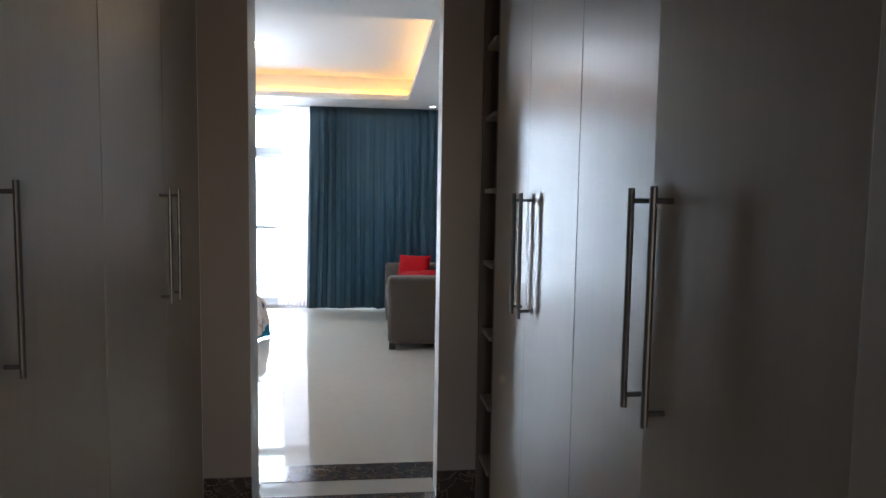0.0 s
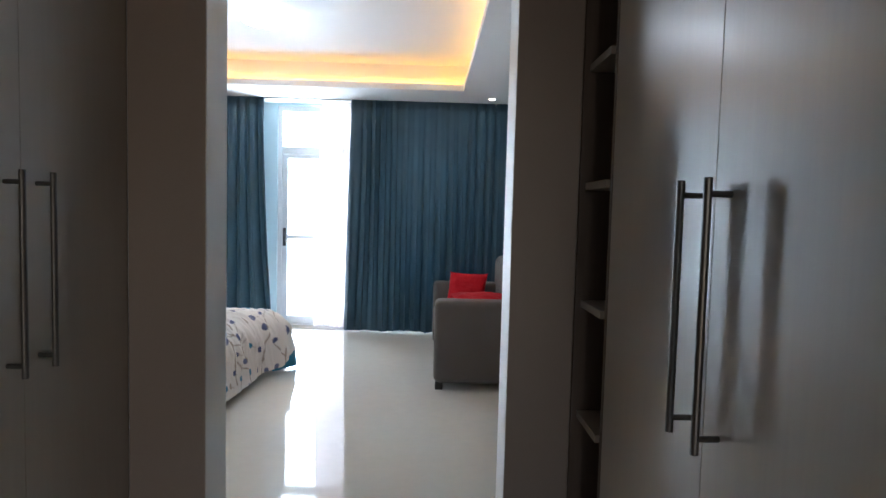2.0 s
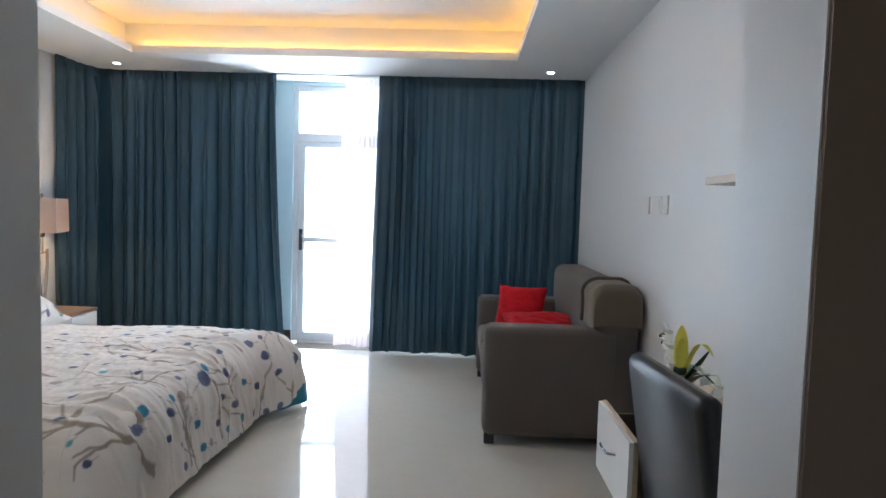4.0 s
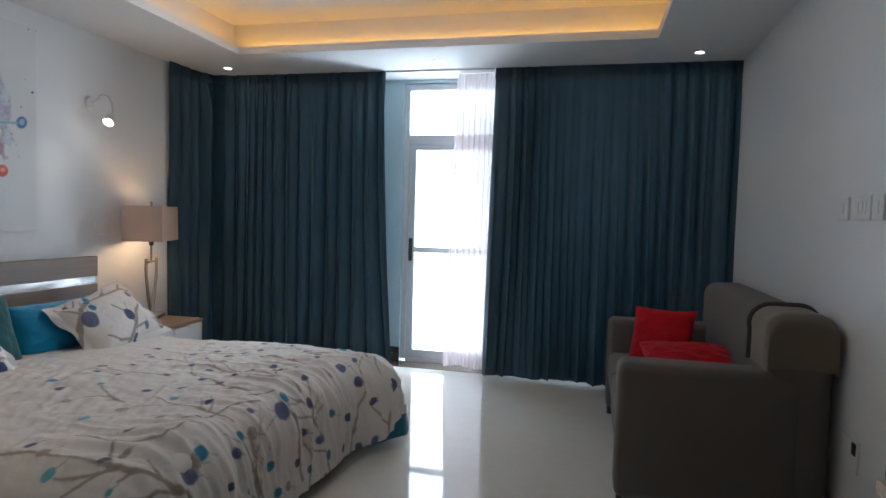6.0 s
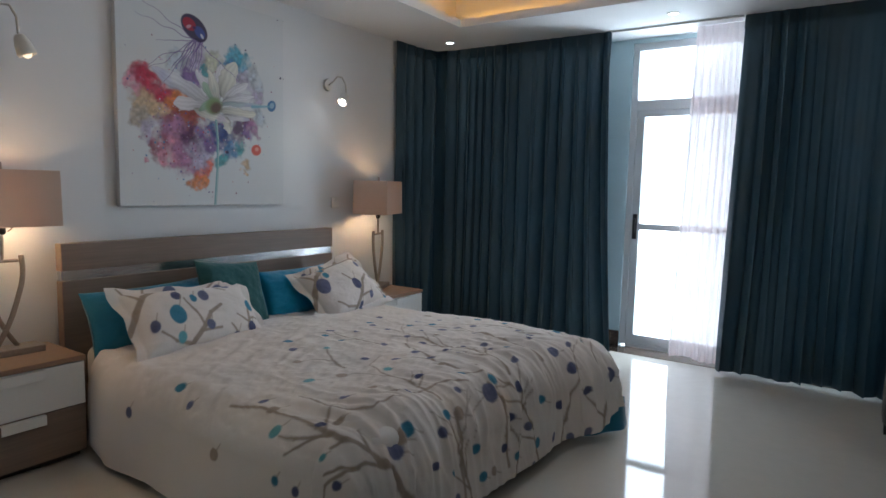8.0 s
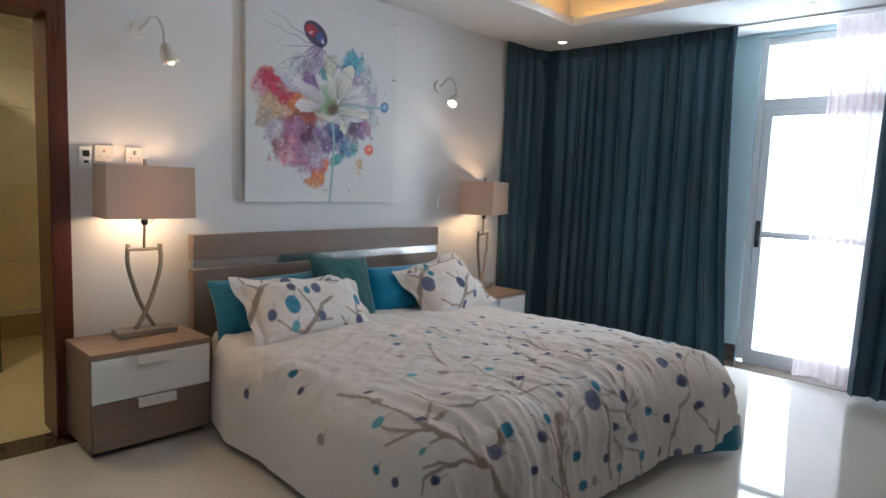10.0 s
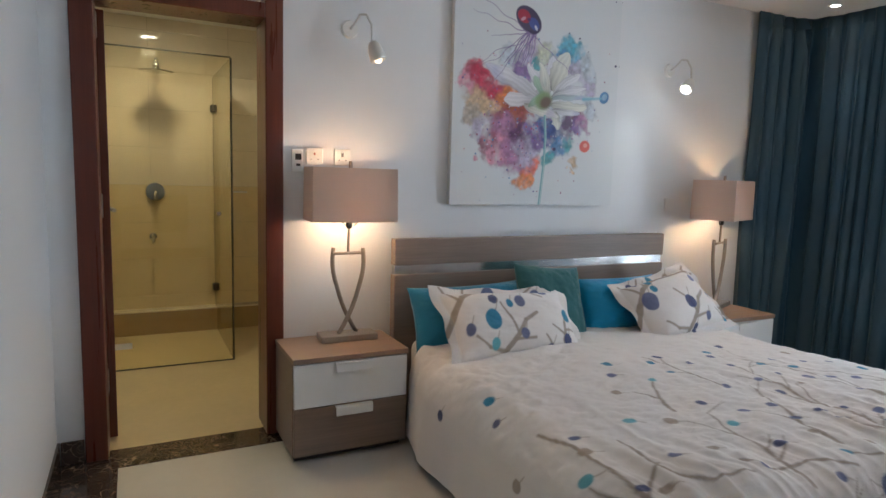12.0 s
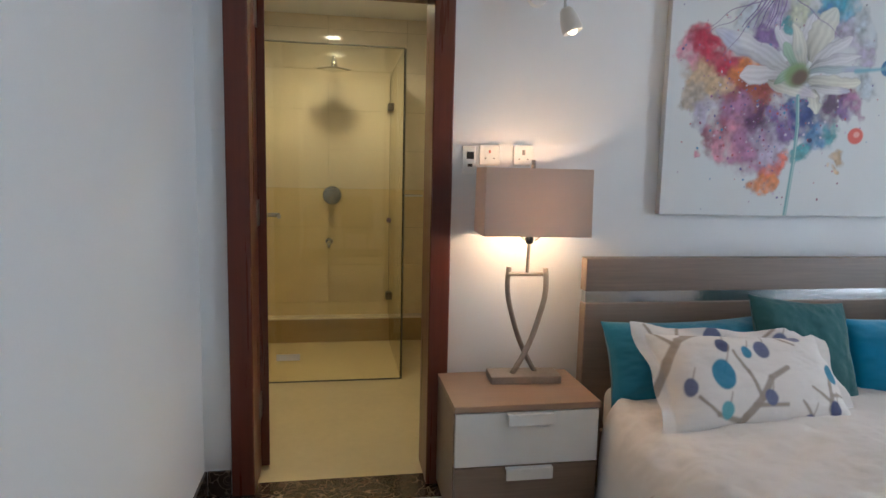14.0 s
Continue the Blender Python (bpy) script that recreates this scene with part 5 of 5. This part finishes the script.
# its section follows the sofa back: up the front, over the rounded top, down behind
arc = np.linspace(0, math.pi / 2, 9)
sec_x = np.r_[np.full(9, 1.524), 1.61 - 0.086 * np.cos(arc), 1.73 + 0.086 * np.sin(arc), np.full(6, 1.816)]
sec_z = np.r_[np.linspace(0.705, 0.86, 9), 0.875 + 0.086 * np.sin(arc), 0.875 + 0.086 * np.cos(arc), np.linspace(0.86, 0.70, 6)]
along_y = np.r_[SY0 + 0.002, SY0 + 0.006, np.linspace(SY0 + 0.02, SY0 + 0.27, 26)]
pinch = np.clip(1 - (along_y - SY0) / 0.05, 0, 1) ** 2 * 0.035
TX = 1.67 + (sec_x[:, None] - 1.67) * (1 - pinch[None, :] * 1.6)
TZ = sec_z[:, None] - pinch[None, :] * (sec_z[:, None] > 0.84)
flap = np.array((0.08, 0.35, 0.6, 0.8, 0.93))
TX = np.concatenate([1.67 + (TX[:, :1] - 1.67) * (0.9 + 0.1 * flap[None, :]), TX], 1)
TZ = np.concatenate([0.705 + (TZ[:, :1] - 0.705) * flap[None, :], TZ], 1)
along_y = np.r_[np.full(5, SY0 - 0.003), along_y]
A, B = np.meshgrid(np.linspace(0, 1, len(sec_x)), along_y, indexing="ij")
thr = np.stack([TX + 0.005 * soft_noise(A * 6, B * 9, 3, 3), B + 0.012 * soft_noise(A * 3, B * 2, 6, 2) * (B > SY0 + 0.1), TZ + 0.005 * soft_noise(A * 7, B * 10, 4, 3) + 0.004], -1)
sheet("cloth", thr, TAN_CLOTH, th)
edge = [tuple(thr[i, -1] + np.array((0, 0.004, 0.002))) for i in range(len(sec_x) - 4)]
part("edge_roll", tube(edge, 0.017, 8), surface("dark_olive_weave", (0.06, 0.048, 0.035), 0.9), th, "rolled darker edge", smooth=True)
pillow("cushion", 0.37, 0.37, 0.13, pose(1.22, 7.27, 0.64, 0, 0, -20) @ pose(0, 0, 0, 66, 0, 0), RED_CLOTH, "bright red cushion standing on the sofa", 21, category="cushion", group="red sofa cushions")
pillow("cushion", 0.50, 0.38, 0.13, pose(1.325, 6.85, 0.575, 0, 0, 4) @ pose(0, 0, 0, 22, 0, 0), RED_CLOTH, "bright red cushion lying on the sofa seat", 22, category="cushion", group="red sofa cushions")

# ---- desk, chair, shelf and flowers ----
desk = thing("desk", (1.63, 4.2, 0), "light oak desk with an open white drawer", "desk")
part("desktop", box(1.44, 1.828, 3.49, 4.94, 0.72, 0.75, bevel=0.003), LIGHT_OAK, desk)
part("side_panel", box(1.46, 1.827, 4.91, 4.935, 0.004, 0.718), LIGHT_OAK, desk)
part("side_panel", box(1.46, 1.827, 3.495, 3.52, 0.004, 0.718), LIGHT_OAK, desk)
part("side_panel", box(1.46, 1.827, 4.48, 4.505, 0.30, 0.718), LIGHT_OAK, desk)
dr = part("drawer", boxes((1.282, 1.296, 4.515, 4.925, 0.44, 0.68)), GLOSS_WHITE, desk, "white drawer pulled open")
part("front_edge", box(1.296, 1.312, 4.513, 4.927, 0.438, 0.684, bevel=0.002), LIGHT_OAK, dr)
part("box", boxes((1.312, 1.66, 4.53, 4.542, 0.46, 0.65), (1.312, 1.66, 4.875, 4.887, 0.46, 0.65), (1.312, 1.66, 4.542, 4.875, 0.46, 0.47)), CLOSET_DARK, dr)
part("handle", tube([(1.282, 4.66, 0.585), (1.255, 4.67, 0.585), (1.252, 4.71, 0.585), (1.255, 4.75, 0.585), (1.282, 4.76, 0.585)], 0.006), CHROME, dr, "chrome bow handle")

chair = thing("desk_chair", (1.5, 4.26, 0), "black leather padded desk chair facing the desk", "chair")
bk = pose(1.345, 4.28, 0.70, 0, -9, 4)
bm = box(-0.032, 0.032, -0.245, 0.235, -0.25, 0.265, bevel=0.035, segments=4)
for vert in bm.verts:
    vert.co.x -= 0.02 * (1 - (vert.co.y / 0.225) ** 2)
bmesh.ops.transform(bm, matrix=bk, verts=bm.verts)
part("backrest", bm, LEATHER, chair, smooth=True)
part("seat", box(1.36, 1.74, 4.06, 4.47, 0.40, 0.49, bevel=0.03, segments=4), LEATHER, chair, smooth=True)
for x, y in ((1.39, 4.09), (1.39, 4.44), (1.70, 4.09), (1.70, 4.44)):
    part("leg", rod((x, y, 0.0), (x, y, 0.42), 0.012, 0.016), CHROME, chair)

shelf = thing("wall_shelf", (1.74, 4.2, 1.475), "light oak floating wall shelf above the desk", "shelf")
part("board", box(1.64, 1.84, 3.60, 4.97, 1.475, 1.503, bevel=0.002), LIGHT_OAK, shelf)
for y in (4.62, 3.85):
    part("bracket", boxes((1.70, 1.84, y - 0.012, y + 0.012, 1.455, 1.475), (1.825, 1.84, y - 0.012, y + 0.012, 1.37, 1.455), bevel=0.002), BLACK, shelf)

plant = thing("orchid", (1.510, 4.76, 0.75), "white orchid with dark leaves in a white pot", "potted plant")
part("pot", lathe([(0.001, 0.0), (0.036, 0.0), (0.046, 0.04), (0.05, 0.06), (0.044, 0.06), (0.04, 0.045), (0.001, 0.04)], (1.510, 4.76, 0.75), 24), CERAMIC, plant, smooth=True)


def blade(pts, width, bm=None, cup=0.25):
    """A leaf along points, tapering to both ends, with a channelled middle."""
    bm = bm or bmesh.new()
    pts = [Vector(p) for p in pts]
    rows, n = [], len(pts)
    for i, p in enumerate(pts):
        d = (pts[min(i + 1, n - 1)] - pts[max(i - 1, 0)]).normalized()
        side = d.cross(Vector((0, 0, 1)))
        side = side.normalized() if side.length > 1e-4 else Vector((0, 1, 0))
        up = side.cross(d)
        w = width * max(0.06, math.sin(math.pi * (0.08 + 0.88 * i / (n - 1))) ** 0.8)
        rows.append([bm.verts.new(p + side * w * s + up * (cup * w * abs(s))) for s in (-1, -0.5, 0, 0.5, 1)])
    for r0, r1 in zip(rows, rows[1:]):
        for k in range(4):
            bm.faces.new((r0[k], r0[k + 1], r1[k + 1], r1[k]))
    return bm


def bend(a, b, rise, n=9):
    a, b = Vector(a), Vector(b)
    return [a + (b - a) * t + Vector((0, 0, rise * math.sin(math.pi * t))) for t in np.linspace(0, 1, n)]


O = (1.510, 4.76, 0.770)
for tip, rise, w, mat in (((1.450, 4.60, 0.890), 0.03, 0.020, LEAF), ((1.550, 4.63, 0.940), 0.0, 0.015, LEAF), ((1.410, 4.50, 0.850), 0.05, 0.020, LEAF), ((1.550, 4.56, 0.880), 0.02, 0.017, LEAF), ((1.610, 4.90, 0.830), 0.03, 0.02, LEAF),
                          ((1.530, 4.82, 0.985), 0.03, 0.023, LEAF_YELLOW), ((1.500, 4.72, 0.960), 0.04, 0.018, LEAF_YELLOW), ((1.550, 4.60, 0.930), 0.09, 0.011, LEAF_YELLOW)):
    part("leaf", blade(bend(O, tip, rise), w), mat, plant, "yellow-green leaf" if mat is LEAF_YELLOW else "", smooth=True)
rng = random.Random(3)


def blossom(at, size, parent):
    bm = bmesh.new()
    for k in range(5):
        a = k * 2 * math.pi / 5 + rng.uniform(-0.2, 0.2)
        tip = Vector(at) + Vector((-0.4 * size + rng.uniform(-0.01, 0.01), math.cos(a) * size, math.sin(a) * size))
        blade(bend(at, tip, 0.004, 6), size * 0.42, bm, 0.15)
    part("blossom", bm, PETAL, parent, "white blossom", smooth=True)


st = part("stem", tube(bend(O, (1.548, 5.06, 0.905), 0.05), 0.003, 6), LEAF, plant)
part("stem", tube(bend(O, (1.545, 4.56, 0.850), 0.05), 0.003, 6), LEAF, plant)
for at, size in (((1.520, 4.91, 0.935), 0.045), ((1.515, 4.87, 0.890), 0.045), ((1.530, 4.95, 0.905), 0.04), ((1.500, 4.80, 0.840), 0.04), ((1.540, 4.62, 0.860), 0.035), ((1.550, 4.55, 0.845), 0.035), ((1.540, 4.67, 0.865), 0.03)):
    blossom(at, size, plant)
for at in ((1.545, 5.01, 0.925), (1.55, 5.055, 0.910), (1.55, 5.09, 0.895), (1.55, 5.06, 0.875), (1.545, 4.98, 0.90)):
    bm = bmesh.new()
    bmesh.ops.create_icosphere(bm, subdivisions=2, radius=0.010, matrix=Matrix.Translation(at))
    part("bud", bm, BUD, plant, smooth=True)

# ---- shower ----
SEAL = surface("olive_grey_seal", (0.09, 0.088, 0.06), 0.4)
enc = thing("shower_screen", (-4.06, 4.0, 0.0), "frameless glass shower enclosure", "shower screen")
GXS = -4.06
part("front_panel", box(GXS - 0.005, GXS + 0.005, 2.95, 4.40, 0.008, 2.085), SHOWER_GLASS, enc)
part("return_panel", box(-5.07, GXS - 0.012, 4.395, 4.405, 0.008, 2.085), SHOWER_GLASS, enc)
part("edge_seal", box(GXS - 0.010, GXS + 0.004, 4.402, 4.407, 0.0, 2.087), SEAL, enc)
part("top_rail", box(GXS - 0.007, GXS + 0.007, 2.95, 4.40, 2.086, 2.094), SEAL, enc)
part("bottom_seal", box(GXS - 0.006, GXS + 0.006, 2.95, 4.40, 0.0, 0.008), SEAL, enc)
for z in (0.358, 1.833):
    part("clamp", box(-5.07, -4.99, 4.372, 4.428, z - 0.028, z + 0.028, bevel=0.003), DARK_STEEL, enc)
part("wall_seal", box(-5.078, -5.07, 4.394, 4.406, 0.195, 2.085), SEAL, enc)
part("sticker", box(GXS + 0.006, GXS + 0.008, 3.615, 3.76, 0.145, 0.185), PLASTIC, enc, "white paper sticker")
part("knob", rod((GXS + 0.005, 4.308, 1.04), (GXS + 0.035, 4.308, 1.04), 0.016), CHROME, enc)

sh = thing("overhead_shower", (-4.75, 3.966, 2.05), "square chrome rain shower head", "shower head")
rose = box(-0.085, 0.085, -0.085, 0.085, 2.045, 2.058, bevel=0.003)
bmesh.ops.transform(rose, matrix=pose(-4.75, 3.966, 0, 0, 0, 45), verts=rose.verts)
part("plate", rose, CHROME, sh)
part("joint", lathe([(0.001, 0.058), (0.02, 0.058), (0.024, 0.09), (0.016, 0.12), (0.001, 0.125)], (-4.75, 3.966, 2.0), 20), CHROME, sh, smooth=True)
part("arm", tube([(-4.75, 3.966, 2.105), (-4.76, 3.966, 2.135), (-4.80, 3.966, 2.15), (-5.08, 3.966, 2.15)], 0.010), CHROME, sh, smooth=True)
vl = thing("shower_valve", (-5.08, 3.95, 1.148), "round chrome shower mixer valve", "shower valve")
part("plate", rod((-5.08, 3.95, 1.148), (-5.065, 3.95, 1.148), 0.075, 0.07, 32), CHROME, vl)
part("hub", rod((-5.065, 3.95, 1.148), (-5.02, 3.95, 1.148), 0.042, 0.034, 24), CHROME, vl)
part("lever", tube([(-5.02, 3.95, 1.148), (-4.995, 3.95, 1.14), (-4.985, 3.95, 1.09)], 0.012), CHROME, vl, smooth=True)
sp = thing("shower_spout", (-5.08, 3.927, 0.787), "small chrome wall spout", "spout")
part("flange", rod((-5.08, 3.927, 0.787), (-5.07, 3.927, 0.787), 0.03, 0.028, 20), CHROME, sp)
part("pipe", tube([(-5.07, 3.927, 0.787), (-4.98, 3.927, 0.787), (-4.955, 3.927, 0.772), (-4.95, 3.927, 0.745)], 0.013), CHROME, sp, smooth=True)
ts = thing("soap_shelf", (-5.08, 4.59, 1.158), "short white glass wall shelf", "shelf")
part("bar", box(-5.08, -4.99, 4.51, 4.65, 1.150, 1.164, bevel=0.002), CERAMIC, ts)
bd = thing("bathroom_downlight", (-4.30, 3.95, 2.50), "round lit bathroom ceiling downlight", "downlight")
part("rim", lathe([(0.075, -0.001), (0.078, -0.008), (0.095, -0.005), (0.097, 0.0)], (-4.30, 3.95, 2.50)), PLASTIC, bd, smooth=True)
part("lens", lathe([(0.0005, -0.004), (0.075, -0.003)], (-4.30, 3.95, 2.50)), BATH_LAMP, bd)
copy_thing(bd, pose(-3.45, 3.97, 2.50))
for x in (-4.30, -3.45):
    lamp("bathroom_lamp", "SPOT", pose(x, 3.96, 2.49), 35, (1.0, 0.77, 0.41), cone=156, radius=0.10)

# shower wall tiles, proud of their joints
shared = {}
TH, TW = 0.30, 0.60
for r in range(9):
    for c in range(5):
        y0, z0 = 2.72 + c * TW, r * TH
        h = min(TH, 2.5 - z0)
        if h < 0.05:
            continue
        key = (round(h, 3), r >= 4)
        if key not in shared:
            bm = box(0, 0.008, 0.001, TW - 0.001, 0.001, h - 0.001, bevel=0.001, segments=1)
            data = bpy.data.meshes.new("tile")
            bm.to_mesh(data)
            bm.free()
            data.materials.append(TILE_UPPER if r >= 4 else TILE)
            shared[key] = data
        t = new("tile", shared[key])
        t.location = (-5.088, y0, z0)
        t.parent = wall_bath
